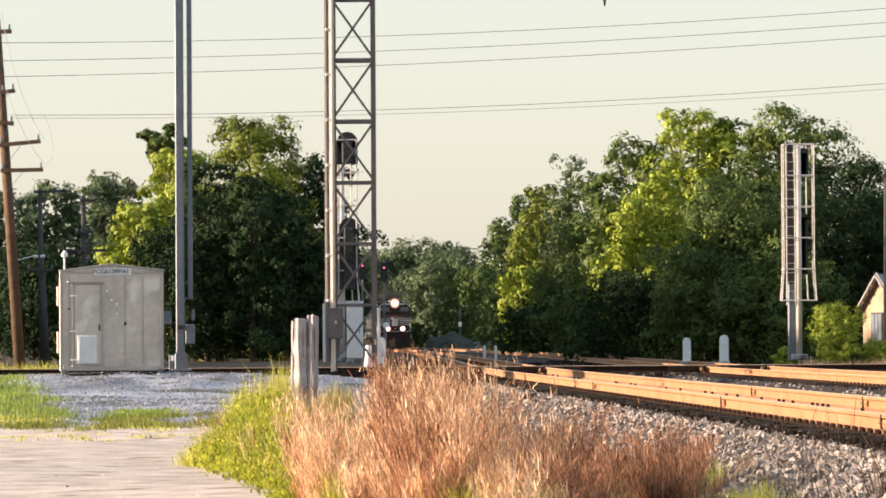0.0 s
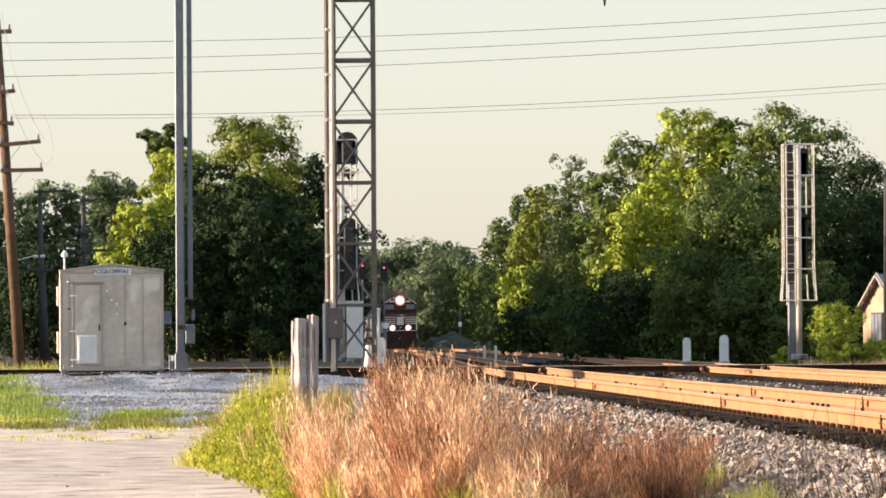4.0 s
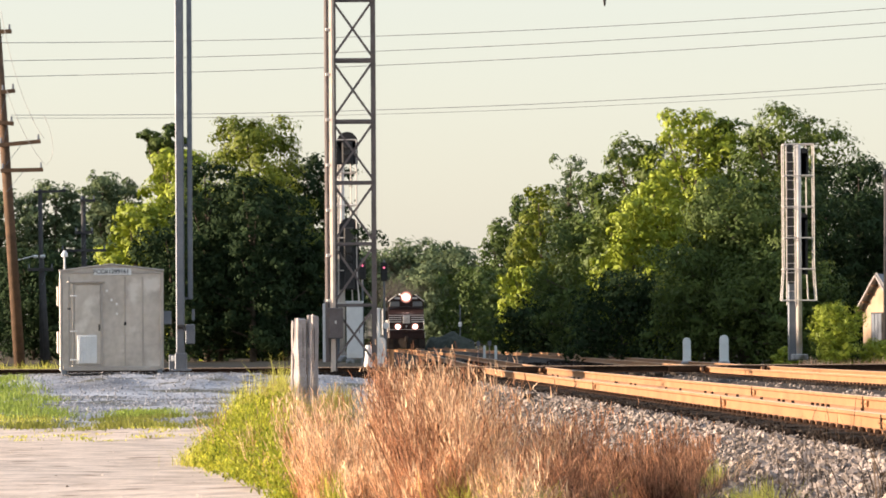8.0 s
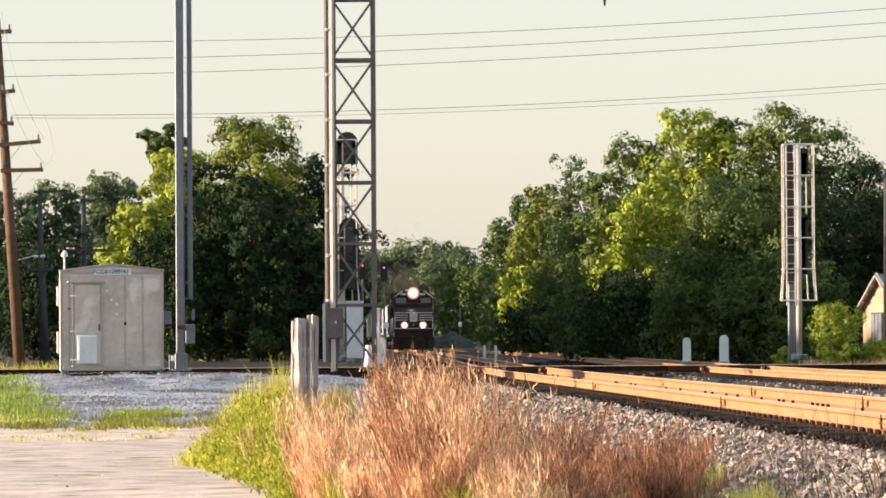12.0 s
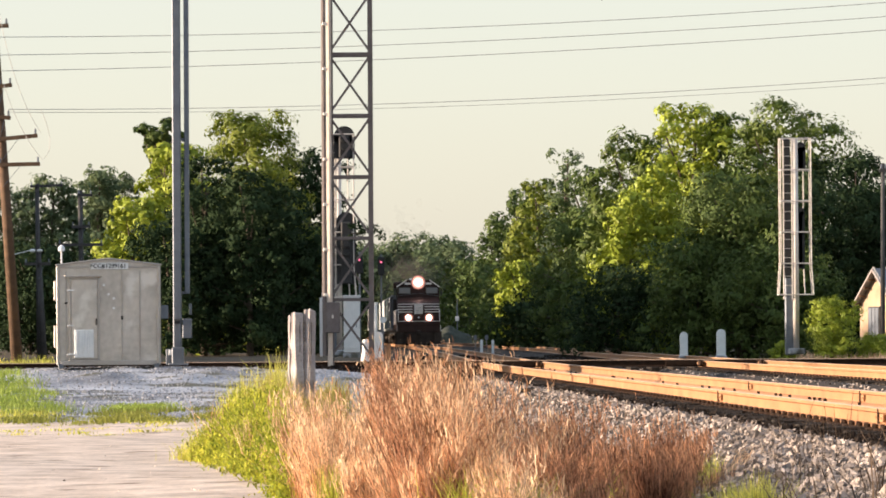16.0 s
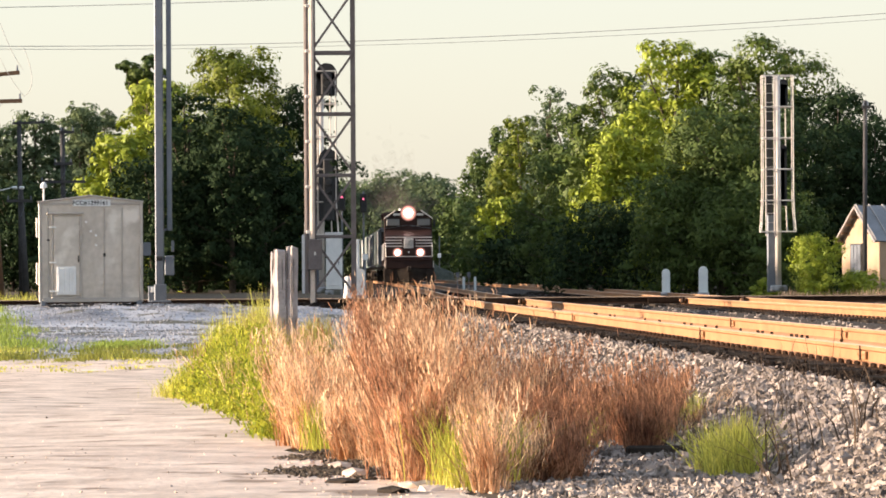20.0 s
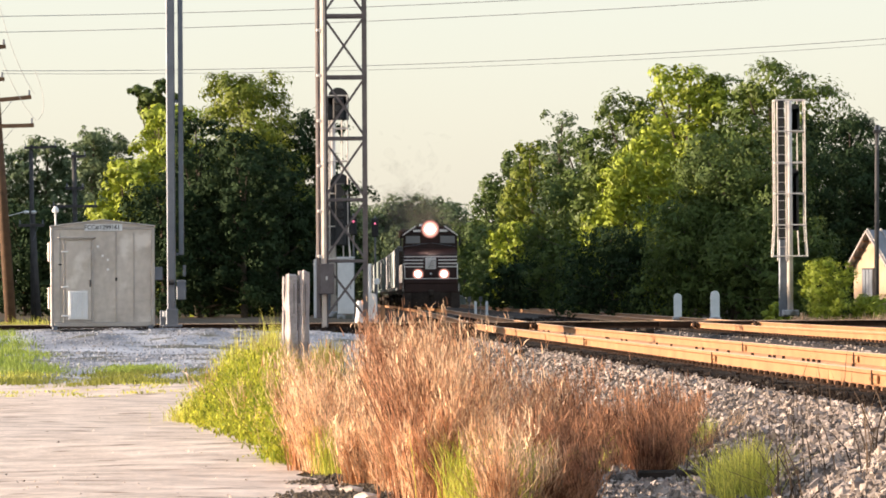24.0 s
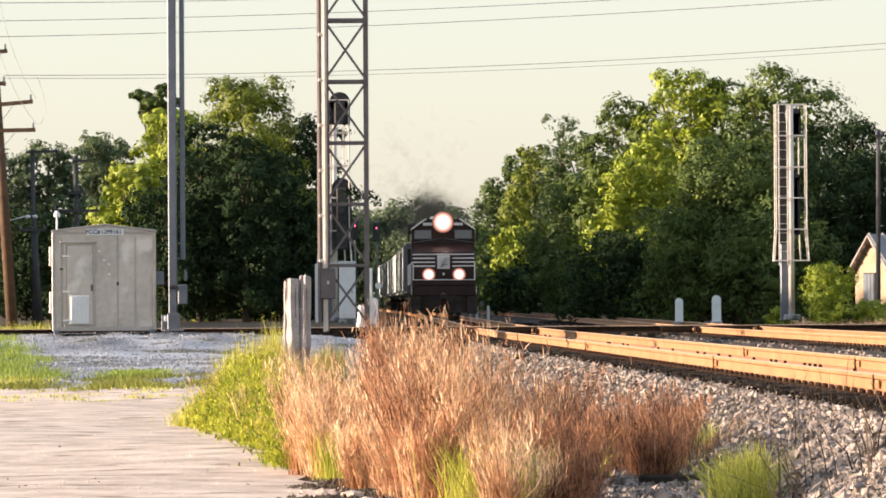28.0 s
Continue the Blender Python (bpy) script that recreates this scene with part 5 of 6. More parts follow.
def r_lo(y):
    return 0 * y + 0.2


def r_hi(y):
    return np.interp(y, [27.5, 28.5, 31, 34, 37], [0.75, 0.9, 1.1, 1.55, 1.9])


LONG = "tall dry copper-coloured bluestem grass by the road"
bluestem(21, 4500, 24, bx_lo, lambda y: 0 * y + 0.25, 29.6, 48, 1.12, M_STRAW, LONG)
bluestem(51, 1100, 9, r_lo, lambda y: 0 * y + 0.62, 28.2, 36.5, 0.92, M_STRAW, LONG, 0.05)
bluestem(61, 1500, 9, bx_lo, lambda y: 0 * y + 0.25, 29.6, 46, 1.0, M_STRAWD, "dark reddish-brown dead bluestem grass")
bluestem(71, 1500, 12, lambda y: 0 * y + 0.45, r_hi, 28.2, 37.4, 0.94, M_STRAWD, "dark reddish-brown dead bluestem grass", 0.2)

bluestem(101, 2300, 17, bx_lo, lambda y: bx_lo(y) + 0.55, 33, 44, 1.0, M_STRAW, LONG, 0.02)
bluestem(131, 1100, 9, lambda y: -0.0295 * y, lambda y: -0.024 * y, 36, 39.5, 1.75, M_STRAW, LONG, 0.03)
bluestem(95, 700, 4, lambda y: 0 * y + 1.5, lambda y: 0 * y + 1.95, 34, 37.2, 0.85, M_STRAWD, "dark reddish-brown dead bluestem grass", 0.25)
bluestem(97, 1300, 8, lambda y: 0 * y - 0.62, lambda y: 0 * y - 0.1, 42.5, 46.5, 1.16, M_STRAWD, "dark reddish-brown dead bluestem grass", 0.02)


def gx_lo(y):
    return np.interp(y, [37, 39, 45, 51, 55, 60, 80], [-1.1, -1.35, -1.85, -2.62, -2.9, -3.0, -2.9])


def gx_hi(y):
    return np.interp(y, [31, 36, 45, 55, 60, 80], [-0.45, -0.85, -1.52, -1.85, -2.0, -1.7])


x, y, h = clumped(31, 5000, 70, 0.12, gx_lo, gx_hi, 37, 58)
h = h * np.interp((x - gx_lo(y)) / (gx_hi(y) - gx_lo(y)), [-0.1, 0.3, 0.7, 1.0], [0.4, 1.0, 1.1, 0.8])
blades("green_weeds", x, y, ground_z(x, y), h * 0.62, 0.38, 0.0, 0.0045, M_WEED, 32, "bright yellow-green roadside weeds", "weeds")
rg = np.random.default_rng(33)
m = 46000
k, u = rg.integers(0, len(x), m), rg.uniform(0.1, 1.05, m)
blades("weed_leaves", x[k] + rg.normal(0, 0.09, m), y[k] + rg.normal(0, 0.1, m), ground_z(x[k], y[k]) + h[k] * 0.62 * u, rg.uniform(0.025, 0.06, m), 1.1, 0.0, 0.0105, M_WEED, 38, "small bright leaves of the roadside weeds", "weeds")
x, y, h = clumped(99, 1000, 12, 0.12, lambda y: 0 * y - 3.0, lambda y: 0 * y - 2.4, 50.5, 53)
blades("verge_tussock", x, y, ground_z(x, y), h * 0.36, 0.5, 0.0, 0.005, M_YELLOWGRASS, 98, "low yellow grass creeping out over the road")
x, y, h = clumped(81, 1300, 6, 0.11, lambda y: 0 * y + 0.2, lambda y: 0 * y + 0.5, 28.9, 30.4)
blades("tussock_green", x, y, ground_z(x, y), h * 0.5, 0.4, 0.0, 0.0038, M_YELLOWGRASS, 82, "yellow-green tussock in front of the dry grass")
x, y, h = clumped(91, 1300, 26, 0.1, gx_lo, gx_hi, 39, 57)
blades("dry_weed_stalks", x, y, ground_z(x, y), h * 0.62, 0.35, 0.0, 0.005, M_STRAW, 92, "pale dry stalks among the green weeds", "weeds")
x, y, h = clumped(87, 700, 4, 0.08, lambda y: 0 * y - 0.95, lambda y: 0 * y - 0.7, 35.5, 37)
blades("tussock_green", x, y, ground_z(x, y), h * 0.4, 0.4, 0.0, 0.0038, M_YELLOWGRASS, 88, "yellow-green tussock at the road edge")
x, y, h = clumped(41, 5000, 40, 0.15, gx_lo, gx_hi, 56, 80)
blades("tall_weeds", x, y, ground_z(x, y), h * np.interp(x / y, [-0.036, -0.034, -0.027, -0.025], [0.85, 0.4, 0.4, 0.62]), 0.35, 0.0, 0.005, M_DRYWEED, 42, "tall thin drying weeds round the timber posts", "weeds")
x, y, h = clumped(67, 1600, 16, 0.12, lambda y: 0 * y - 2.15, lambda y: 0 * y - 1.35, 60, 68)
blades("grey_green_weeds", x, y, ground_z(x, y), h * 0.55, 0.45, 0.0, 0.006, M_TURF, 68, "grey-green weeds beside the timber posts", "weeds")
x, y, h = clumped(43, 900, 18, 0.1, gx_lo, lambda y: 0 * y - 2.45, 58, 78)
blades("dry_weed_stalks", x, y, ground_z(x, y), h * 1.05 * np.where(np.abs(x / y + 0.031) < 0.004, 0.5, 1.0), 0.25, 0.0, 0.006, M_YELLOWGRASS, 44, "dry yellow weed stalks round the timber posts", "weeds")
x, y, h = clumped(45, 110, 12, 0.25, lambda y: 0 * y + 2.0, lambda y: 0 * y + 2.9, 29, 36)
blades("dark_stalks", x, y, ground_z(x, y), h * 0.62, 0.4, 0.0, 0.003, M_DARKWEED, 46, "dark dead weed stalks on the ballast slope", "weeds")
x, y, h = clumped(47, 800, 6, 0.06, lambda y: 0 * y + 1.95, lambda y: 0 * y + 2.25, 29.8, 30.8)
blades("ballast_weeds", x, y, ground_z(x, y), h * 0.46, 0.5, 0.0, 0.004, M_YELLOWGRASS, 48, "fresh yellow-green weeds growing in the ballast", "weeds")
x, y, h = clumped(63, 260, 6, 0.1, lambda y: 0 * y + 1.9, lambda y: 0 * y + 2.5, 36.5, 38)
blades("fallen_straw", x, y, ground_z(x, y) + 0.03, 0.25 + h * 0.25, 1.9, 0.6, 0.004, M_STRAW, 64, "fallen dry stalks lying over the ballast", droop=1.6)
x, y, h = clumped(65, 600, 5, 0.07, lambda y: 0 * y + 1.1, lambda y: 0 * y + 1.4, 35.5, 37)
blades("ballast_weeds", x, y, ground_z(x, y), h * 0.45, 0.45, 0.0, 0.0045, M_YELLOWGRASS, 66, "yellow-green tuft among the dead grass", "weeds")
x, y, h = clumped(83, 420, 5, 0.045, lambda y: 0 * y + 2.05, lambda y: 0 * y + 2.3, 37, 40)
blades("ballast_weeds", x, y, ground_z(x, y), h * 0.3, 0.5, 0.0, 0.004, M_YELLOWGRASS, 84, "fresh yellow-green weeds growing in the ballast", "weeds")
x, y, h = clumped(85, 55, 12, 0.07, lambda y: 0 * y + 2.15, lambda y: 0 * y + 3.0, 28, 31.5)
blades("arching_weeds", x, y, ground_z(x, y), h * 0.6, 0.65, -0.22, 0.0065, M_DARKWEED, 86, "dark arching dead weed stems in the ballast", "weeds", droop=1.1)
x, y, h = clumped(49, 11000, 90, 0.26, lambda y: 0 * y - 10.5, lambda y: np.interp(y, [74, 78, 84, 91], [-6.3, -6.7, -7.6, -8.9]), 75, 92)
blades("pad_grass", x, y, ground_z(x, y), h * 0.17, 0.5, 0.0, 0.009, M_LAWN, 50, "short green grass at the edge of the gravel pad")
x, y, h = clumped(57, 1500, 14, 0.2, lambda y: 0 * y - 5.9, lambda y: 0 * y - 4.9, 76.5, 79.5)
blades("pad_grass", x, y, ground_z(x, y), h * 0.12, 0.5, 0.0, 0.009, M_LAWN, 58, "short green grass tuft on the gravel pad")
x, y, h = clumped(59, 2600, 40, 0.2, lambda y: 0 * y - 8.5, lambda y: 0 * y - 6.6, 73, 76)
blades("pad_grass", x, y, ground_z(x, y), h * 0.1, 0.6, 0.0, 0.008, M_YELLOWGRASS, 60, "short yellowing grass at the edge of the road")
x, y, h = clumped(51, 3500, 45, 0.2, lambda y: 0 * y - 7.0, lambda y: 0 * y - 3.2, 70.5, 77)
blades("verge_grass", x, y, ground_z(x, y), h * 0.12, 0.5, 0.0, 0.012, M_TURF, 52, "thin trampled grass along the road verge")
x, y, h = clumped(93, 1200, 30, 0.16, lambda y: 0 * y - 8.5, lambda y: 0 * y - 3.4, 64, 73)
blades("trampled_grass", x, y, ground_z(x, y), h * 0.06, 0.7, 0.0, 0.012, M_YELLOWGRASS, 94, "sparse trampled grass growing through the gravel road")
x, y, h = clumped(53, 3500, 80, 0.25, lambda y: 0 * y - 15, lambda y: 0 * y - 7.6, 113.2, 119)
blades("far_grass", x, y, ground_z(x, y), h * 0.55, 0.4, 0.0, 0.012, M_YELLOWGRASS, 54, "tall dry grass behind the crossing track")
x, y, h = clumped(55, 4000, 90, 0.3, lambda y: 0 * y + 12.0, lambda y: 0 * y + 19, 138, 152)
blades("house_grass", x, y, ground_z(x, y), h * 0.42, 0.4, 0.0, 0.012, M_STRAW, 56, "rough pale dry grass in front of the house")


# ---- train ----
def wheelset(parent, y, r=0.5):
    w = part("wheelset", rod(B(), (-0.75, y, r), (0.75, y, r), 0.09), M_GRIME, parent)
    for s in (-1, 1):
        part("wheel", rod(B(), (s * 0.69, y, r), (s * 0.82, y, r), r, r - 0.02, 20), M_GRIME, w)


def locomotive():
    lo = thing("locomotive", 0, 0, 0, "black freight locomotive with white nose stripes and lit headlights", "locomotive")
    part("underframe", box(B(), (0, 11.2, 1.32), (2.9, 21.6, 0.4), 0.03), M_LOCO, lo)
    nose = B()
    prof = [(0.75, 1.5), (0.75, 2.55), (1.0, 2.95), (1.9, 3.35), (1.9, 1.5)]
    a = [nose.verts.new((-1.44, y, z)) for y, z in prof]
    b = [nose.verts.new((1.44, y, z)) for y, z in prof]
    nose.faces.new(a)
    nose.faces.new(b[::-1])
    for i in range(5):
        nose.faces.new((a[i], b[i], b[(i + 1) % 5], a[(i + 1) % 5]))
    bmesh.ops.bevel(nose, geom=list(nose.edges), offset=0.07, segments=2, affect="EDGES")
    nose = part("nose", nose, M_LOCO, lo)
    cab = B()
    prof = [(-1.46, 1.5), (1.46, 1.5), (1.46, 4.05), (0.8, 4.52), (-0.8, 4.52), (-1.46, 4.05)]
    a = [cab.verts.new((x, 1.9, z)) for x, z in prof]
    b = [cab.verts.new((x, 4.7, z)) for x, z in prof]
    cab.faces.new(a)
    cab.faces.new(b[::-1])
    for i in range(6):
        cab.faces.new((a[i], b[i], b[(i + 1) % 6], a[(i + 1) % 6]))
    cab = part("cab", cab, M_LOCO, lo)
    for s in (-1, 1):
        m = Matrix.Rotation(s * math.atan2(0.47, 0.66), 3, "Y")
        # pale slope and edge put the sky's reflection into the roof colour
        part("roof_slope", box(B(), (s * 1.13, 3.3, 4.31), (0.84, 2.86, 0.04), 0.01, m), M_ALU, cab, "roof slope, sky reflection painted into its pale colour")
        part("windscreen", box(B(), (s * 0.94, 1.88, 3.80), (0.80, 0.05, 0.42), 0.02), M_SCREEN, cab, "dark windscreen pane")
        part("windscreen_frame", box(B(), (s * 0.94, 1.885, 3.80), (0.90, 0.03, 0.54), 0.02), M_GRIME, cab)
        part("number_board", box(B(), (s * 0.72, 1.87, 4.28), (0.5, 0.08, 0.2), 0.02), M_BLACK, cab)
        part("roof_edge", bar(B(), (s * 1.5, 1.87, 4.02), (s * 0.78, 1.87, 4.5), 0.24, 0.04), M_ALU, cab, "pale roof edge strip, painted sky reflection")
        part("mirror", box(B(), (s * 1.6, 2.2, 3.7), (0.1, 0.25, 0.45), 0.02), M_BLACK, cab)
        for k in range(3):
            part("nose_stripe", box(B(), (s * 0.92, 0.745, 2.32 + 0.18 * k), (1.02, 0.02, 0.06)), M_LOCOW, nose, "white painted stripe")
        part("handrail", rod(rod(B(), (s * 1.42, 0.1, 1.2), (s * 1.42, 0.1, 2.35), 0.025), (s * 1.42, 0.1, 2.35), (s * 1.46, 1.5, 2.5), 0.025), M_LOCOW, lo)
        part("grab_iron", rod(B(), (s * 1.5, 0.3, 0.5), (s * 1.5, 0.3, 1.4), 0.02), M_LOCOW, lo)
        part("step", box(B(), (s * 1.3, 0.35, 0.55), (0.5, 0.5, 0.9), 0.03), M_GRIME, lo)
        dl = part("ditch_light", rod(B(), (s * 0.70, 0.05, 1.92), (s * 0.70, 0.3, 1.92), 0.26, 0.2, 18), M_GRIME, lo)
        part("lens", rod(B(), (s * 0.70, 0.02, 1.92), (s * 0.70, 0.05, 1.92), 0.12, 0.15, 16), M_LAMP, dl, "lit ditch light")
        # emitting disc wider than the lamp stands for its pink glare
        halo_disc = part("halo_disc", rod(B(), (0, -0.006, 0), (0, 0.006, 0), 0.33, 0.33, 28), M_HALO, dl, "oversized reflector disc glowing as the lamp's glare halo")
        halo_disc.location = (s * 0.70, 0.045, 1.92)
    part("nose_stripe", box(B(), (0, 0.745, 2.86), (2.86, 0.02, 0.05)), M_LOCOW, nose, "white painted stripe")
    for s in (-1, 1):
        part("chevron", bar(B(), (s * 1.42, 1.885, 3.42), (s * 0.05, 1.885, 3.62), 0.05, 0.02), M_GALV, cab, "grey chevron line on the cab front")
        part("number_glass", box(B(), (s * 0.72, 1.825, 4.28), (0.42, 0.012, 0.13), 0.004), M_LOCOW, cab)
    part("anticlimber_edge", box(B(), (0, -0.005, 1.68), (2.86, 0.02, 0.035)), M_LOCOW, lo, "white-painted anticlimber edge")
    part("emblem_panel", box(B(), (0, 0.74, 2.5), (0.58, 0.03, 0.62), 0.01), M_LOCOW, nose, "white panel with a dark emblem")
    bm = bar(B(), (-0.12, 0.715, 2.26), (0.1, 0.715, 2.72), 0.2, 0.01)
    bar(bm, (0.0, 0.715, 2.6), (0.25, 0.715, 2.66), 0.12, 0.01)
    bar(bm, (-0.2, 0.715, 2.42), (0.2, 0.715, 2.38), 0.09, 0.01)
    part("emblem", bm, M_BLACK, nose)
    part("nose_lamp", rod(B(), (0, 0.7, 1.95), (0, 0.75, 1.95), 0.06, seg=10), M_WHITE, nose)
    part("anticlimber", box(B(), (0, 0.3, 1.55), (2.9, 0.6, 0.28), 0.04), M_LOCO, lo)
    part("front_beam", box(B(), (0, 0.2, 1.2), (2.9, 0.3, 0.55), 0.04), M_LOCO, lo)
    part("coupler", box(B(), (0, -0.25, 0.9), (0.3, 0.8, 0.35), 0.05), M_GRIME, lo)
    pl = B()
    v = [pl.verts.new(p) for p in ((-1.45, 0.25, 0.95), (0, -0.05, 0.95), (1.45, 0.25, 0.95), (1.4, 0.35, 0.15), (0, 0.0, 0.15), (-1.4, 0.35, 0.15))]
    pl.faces.new((v[0], v[1], v[4], v[5]))
    pl.faces.new((v[1], v[2], v[3], v[4]))
    r = bmesh.ops.extrude_face_region(pl, geom=list(pl.faces))
    bmesh.ops.translate(pl, vec=(0, 0.08, 0), verts=[e for e in r["geom"] if isinstance(e, bmesh.types.BMVert)])
    part("snow_plow", pl, M_GRIME, lo)
    hs = part("headlight_housing", box(B(), (0, 1.86, 4.37), (0.95, 0.14, 0.46), 0.06), M_GRIME, cab)
    for s in (-1, 1):
        part("lens", rod(B(), (s * 0.11, 1.745, 4.37), (s * 0.11, 1.79, 4.37), 0.13, 0.17, 16), M_LAMP, hs, "lit headlight")
    # the headlight's glare as a wide emitting disc behind the lenses
    halo_disc = part("halo_disc", rod(B(), (0, -0.006, 0), (0, 0.006, 0), 0.5, 0.5, 32), M_HALOH, hs, "oversized reflector disc glowing as the lamp's glare halo")
    halo_disc.location = (0, 1.775, 4.37)
    part("hood", box(B(), (0, 12.6, 3.0), (2.0, 15.8, 2.9), 0.12), M_LOCO, lo)
    part("radiator_wing", box(B(), (0, 18.6, 4.35), (3.0, 3.6, 0.5), 0.1), M_LOCO, lo)
    part("exhaust_stack", box(B(), (0, 11.5, 4.55), (0.7, 1.0, 0.25), 0.04), M_GRIME, lo)
    part("horn", rod(B(), (0.3, 3.6, 4.62), (0.3, 3.1, 4.66), 0.04, 0.1, 10), M_ALU, lo)
    part("antenna_dome", rod(B(), (-0.45, 3.0, 4.52), (-0.45, 3.0, 4.66), 0.14, 0.1, 12), M_WHITE, lo)
    part("fuel_tank", box(B(), (0, 11.2, 0.75), (2.7, 5.0, 0.9), 0.12), M_GRIME, lo)
    for s in (-1, 1):
        part("walkway_rail", rod(B(), (s * 1.45, 4.8, 2.5), (s * 1.45, 21.4, 2.5), 0.02), M_LOCOW, lo)
        for k in range(9):
            part("stanchion", rod(B(), (s * 1.45, 4.9 + 2.05 * k, 1.5), (s * 1.45, 4.9 + 2.05 * k, 2.5), 0.018), M_LOCOW, lo)
    for y0 in (2.4, 15.6):
        tk = part("truck", box(B(), (0, y0 + 2.0, 0.72), (2.5, 4.6, 0.4), 0.06), M_GRIME, lo)
        for k in range(3):
            wheelset(tk, y0 + 0.2 + 1.85 * k, 0.52)
    return lo


def freight_car(mat, label, ribs=11):
    c = thing("hopper_car", 0, 0, 0, label, "freight car", "freight cars of the train")
    part("body", box(B(), (0, 7.6, 2.45), (2.9, 14.4, 2.35), 0.04), mat, c)
    part("top_chord", box(B(), (0, 7.6, 3.62), (3.06, 14.5, 0.14), 0.03), mat, c)
    part("side_sill", box(B(), (0, 7.6, 1.2), (3.0, 14.4, 0.22), 0.03), mat, c)
    for s in (-1, 1):
        for k in range(ribs):
            part("rib", box(B(), (s * 1.54, 0.55 + 14.1 * k / (ribs - 1), 2.4), (0.22, 0.13, 2.3), 0.02), mat, c)
    part("end_ladder", box(B(), (-1.3, 0.33, 2.3), (0.3, 0.06, 2.2), 0.01), M_GRIME, c)
    part("draft_gear", box(B(), (0, 7.6, 0.95), (0.5, 15.8, 0.3), 0.03), M_GRIME, c)
    for k in range(3):
        hp = B()
        bmesh.ops.create_cone(hp, cap_ends=True, segments=4, radius1=0.5, radius2=1.6, depth=0.8, matrix=Matrix.Translation((0, 4.4 + 3.2 * k, 0.85)) @ Matrix.Rotation(radians(45), 4, "Z"))
        part("hopper_bay", hp, mat, c)
    for y0 in (1.2, 12.4):
        tk = part("truck", box(B(), (0, y0 + 0.9, 0.55), (2.2, 2.4, 0.3), 0.05), M_GRIME, c)
        for k in range(2):
            wheelset(tk, y0 + 1.8 * k, 0.46)
    return c


def plume():
    """Diesel exhaust as clouds of thin wisps, one cloud a puff."""
    soot = material("soot", (0.085, 0.075, 0.065), (0.17, 0.15, 0.13), 1.0, grain=2, fine=9, bump=0, spec=0.0, leaf=0.3)
    m = bpy.data.materials.new("thin_soot_haze")
    m.use_nodes = True
    N, K = m.node_tree.nodes, m.node_tree.links
    p = N["Principled BSDF"]
    p.inputs["Base Color"].default_value, p.inputs["Roughness"].default_value, p.inputs["Specular IOR Level"].default_value = (0.17, 0.145, 0.12, 1), 1.0, 0.0
    tr, ms = N.new("ShaderNodeBsdfTransparent"), N.new("ShaderNodeMixShader")
    ms.inputs[0].default_value = 0.03
    K.new(tr.outputs[0], ms.inputs[1])
    K.new(p.outputs[0], ms.inputs[2])
    K.new(ms.outputs[0], N["Material Output"].inputs["Surface"])
    pl = thing("exhaust_smoke", 0, 0, 0, "thin grey-brown diesel exhaust drifting above the locomotive", "smoke")
    rg = np.random.default_rng(3)
    made = []
    for x, y, z, rx, rz, n in ((-0.2, 12, 5.0, 0.75, 0.6, 3400), (-0.75, 14, 5.6, 0.9, 0.8, 4200), (-1.3, 17, 6.4, 1.0, 1.0, 4000), (-1.0, 20, 7.6, 1.3, 1.2, 3400), (-0.2, 24, 8.8, 1.6, 1.4, 2600), (-1.5, 23, 4.6, 0.9, 1.2, 3000), (1.5, 20, 4.9, 0.6, 0.8, 1300), (-2.2, 28, 6.0, 1.2, 1.4, 2000)):
        # fine soot low down, broad thin wisps higher up
        thin = z > 5.9
        n = n // 100 if thin else n * 9
        c = rg.normal(0, 1, (n, 3)) * (rx * 0.6, 1.6, rz * 0.6)
        c += 0.22 * np.stack([np.sin(c[:, 2] * 5 + c[:, 1]), 0 * c[:, 0], np.sin(c[:, 0] * 6 + c[:, 1] * 2)], -1)
        a = rg.normal(size=(n, 3))
        a /= np.linalg.norm(a, axis=1, keepdims=True)
        b = np.cross(a, rg.normal(size=(n, 3)))
        b /= np.linalg.norm(b, axis=1, keepdims=True)
        size = rg.uniform(0.12, 0.45, (n, 1)) if thin else rg.uniform(0.007, 0.013, (n, 1))
        k = 12 if thin else 3
        v = np.stack([c + size * (a * math.cos(q * 2 * math.pi / k) + b * math.sin(q * 2 * math.pi / k)) for q in range(k)], 1).reshape(-1, 3)
        ob = new("puff", raw_mesh("puff", v, k, np.arange(k * n), m if thin else soot))
        ob.parent = pl
        made.append((ob, x, y, z))
    return pl, made


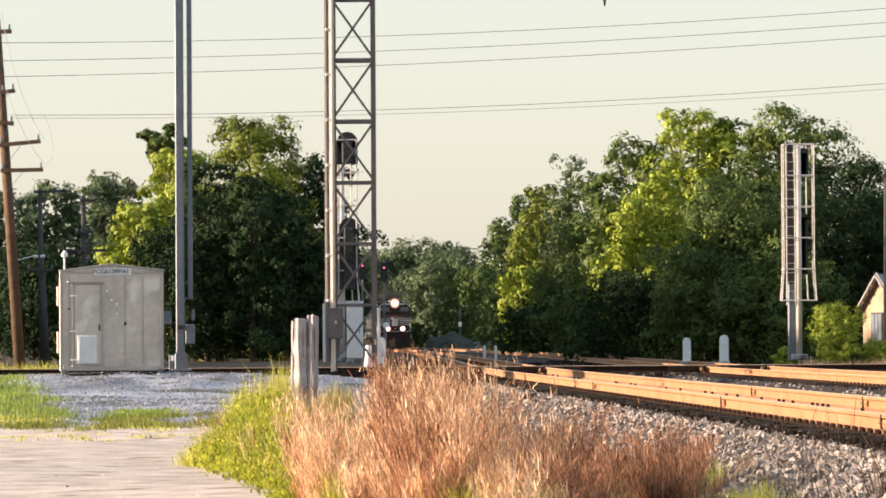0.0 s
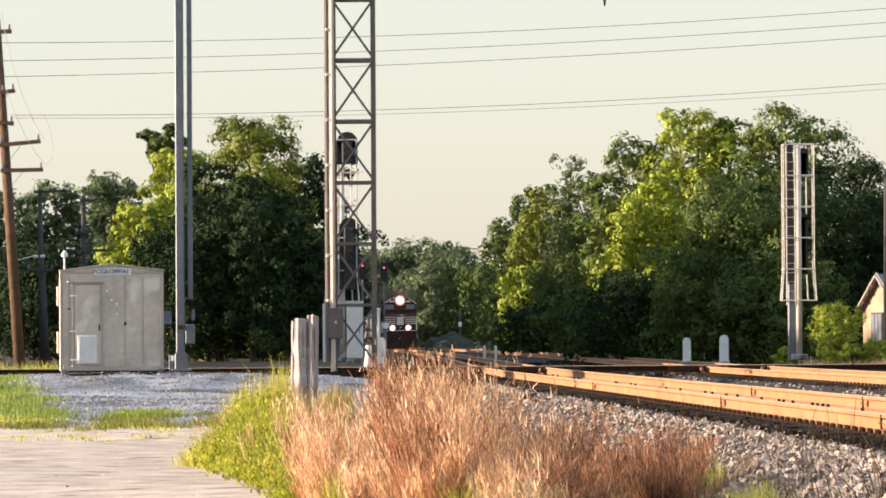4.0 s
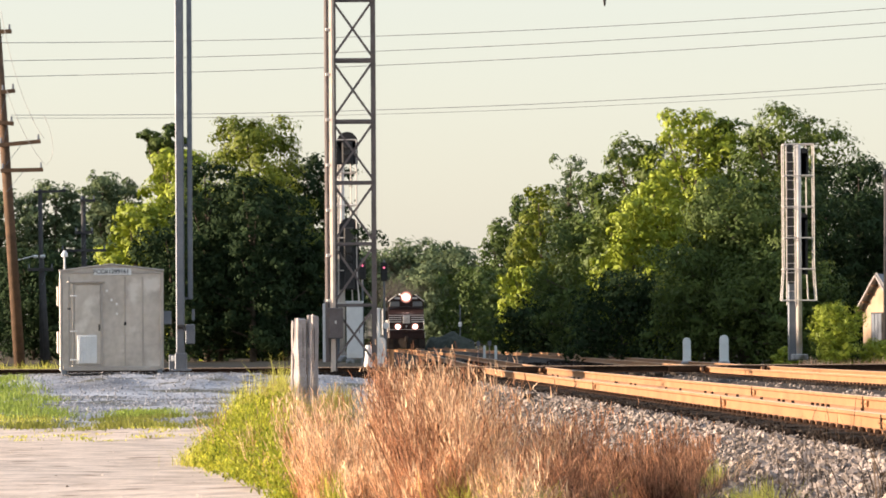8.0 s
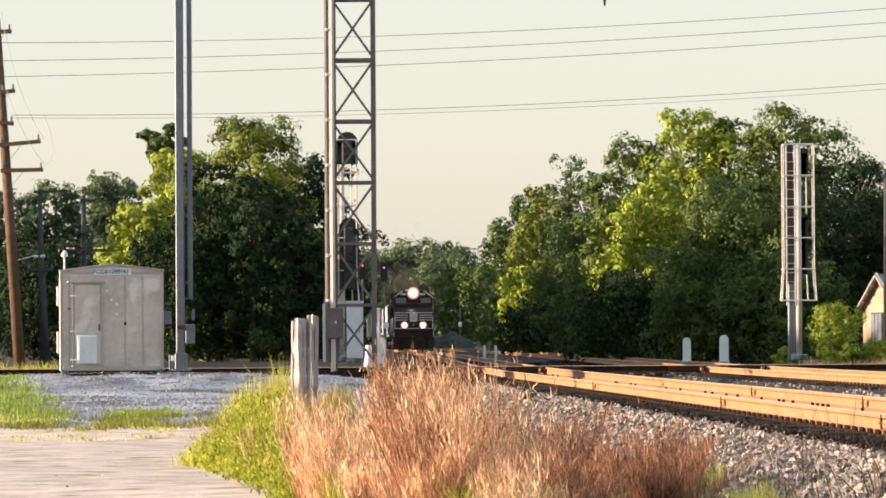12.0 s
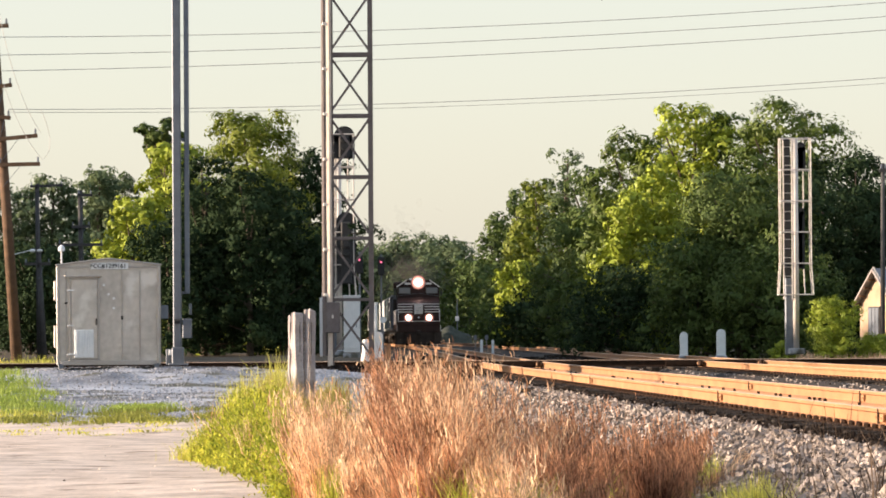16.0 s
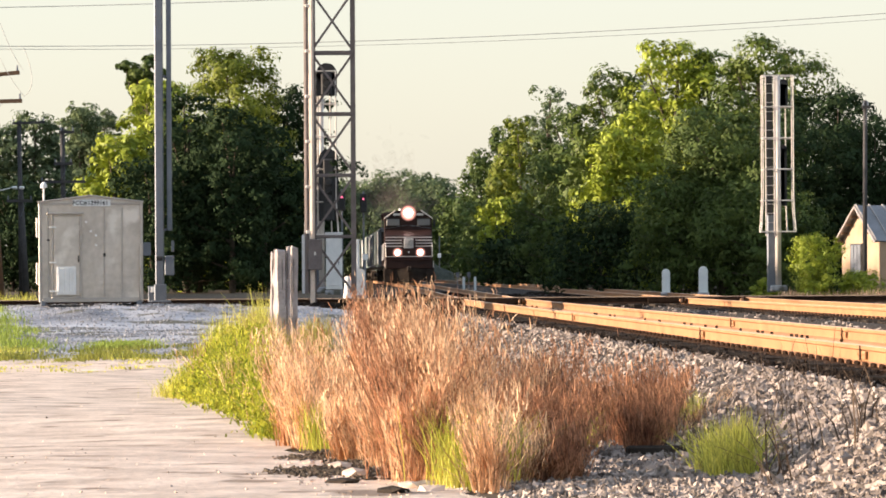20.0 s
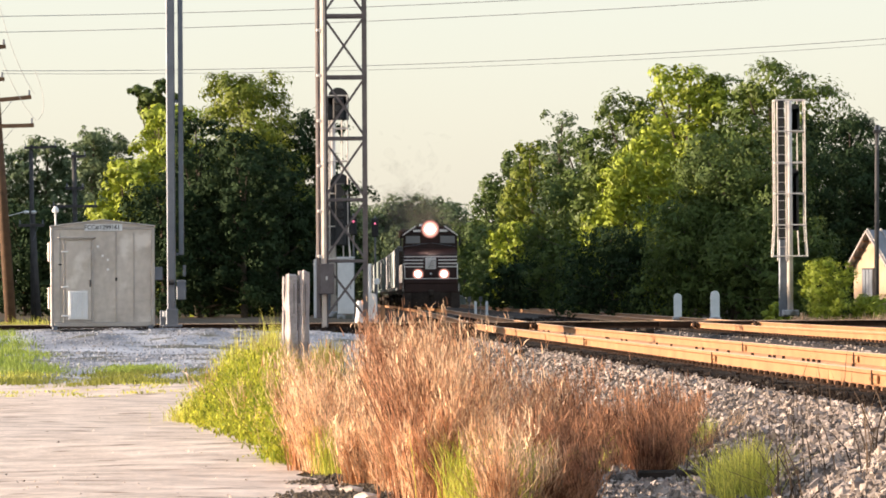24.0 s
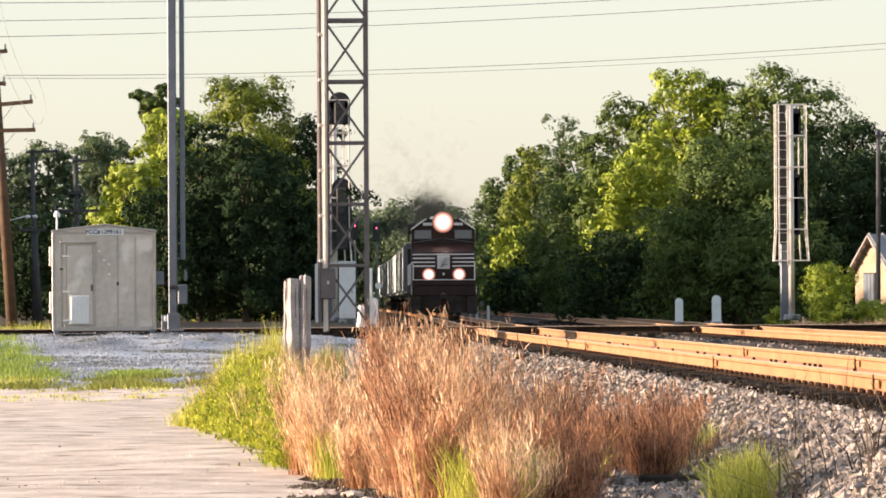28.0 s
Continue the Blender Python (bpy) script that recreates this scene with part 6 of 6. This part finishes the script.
SMOKE, PUFFS = plume()
LOCO = locomotive()
SILVER = freight_car(M_CAR, "silver ribbed aluminium hopper car behind the locomotive")
GREEN = freight_car(M_CARG, "dull green ribbed hopper car in the train")
CARS = [SILVER, GREEN] + [copy_thing((SILVER, GREEN)[k % 2], pose(0, 0, 0)) for k in (0, 0, 1, 0, 1, 1, 0)]


def lead(t):
    """How far off the locomotive's front is."""
    return 418.01 - 6.774 * t - 0.0322 * t * t


def on_track(front, length):
    """The pose of a vehicle whose front stands at that distance."""
    a, b = front + length * 0.15, front + length * 0.85
    xa, xb = float(tx(a)), float(tx(b))
    slope = (xb - xa) / (b - a)
    return pose(xa - slope * length * 0.15, front, 0, 0, 0, -math.degrees(math.atan(slope)))


# ---- the nearest ballast stones, one by one ----
BED = bpy.data.objects["ballast_bed"]
rs = np.random.default_rng(90)
KIT = [stones("stone", 1, np.zeros(1), np.zeros(1), np.zeros(1), 0.045, 0.05, M_STONE, 200 + k) for k in range(8)]
for k in range(290):
    y = float(rs.uniform(27.5, 38))
    x = float(tx(y)) - float(rs.uniform(1.75, 3.3))
    st = new("stone", KIT[k % 8])
    st.parent = BED
    st.matrix_basis = pose(x, y, float(ground_z(x, y)) + 0.035, rs.uniform(0, 360), rs.uniform(0, 360), rs.uniform(0, 360)) @ Matrix.Scale(float(rs.uniform(0.75, 1.15)), 4)


def motions():
    times = [2.0 * k for k in range(15)]
    walk(LOCO, [(t, on_track(lead(t), 22.0)) for t in times])
    walk(SMOKE, [(t, on_track(lead(t), 22.0)) for t in times])
    # the exhaust thickens and climbs as the engine pulls
    for k, (puff, x, y, z) in enumerate(PUFFS):
        rows = []
        for t in times:
            up = min(1.0, max(0.0, (t - 2) / 14))
            rise = (z - 4.4) * (0.45 + 0.55 * up) + 0.25 * math.sin(0.55 * t + 1.7 * k)
            rows.append((t, pose(x * (0.6 + 0.4 * up) + 0.3 * math.sin(0.4 * t + 2.1 * k), y, 4.4 + rise, 0, 0, 25 * math.sin(0.3 * t + k))))
        walk(puff, rows)
    for k, car in enumerate(CARS):
        walk(car, [(t, on_track(lead(t) + 22.6 + 15.9 * k, 15.2)) for t in times])


motions()
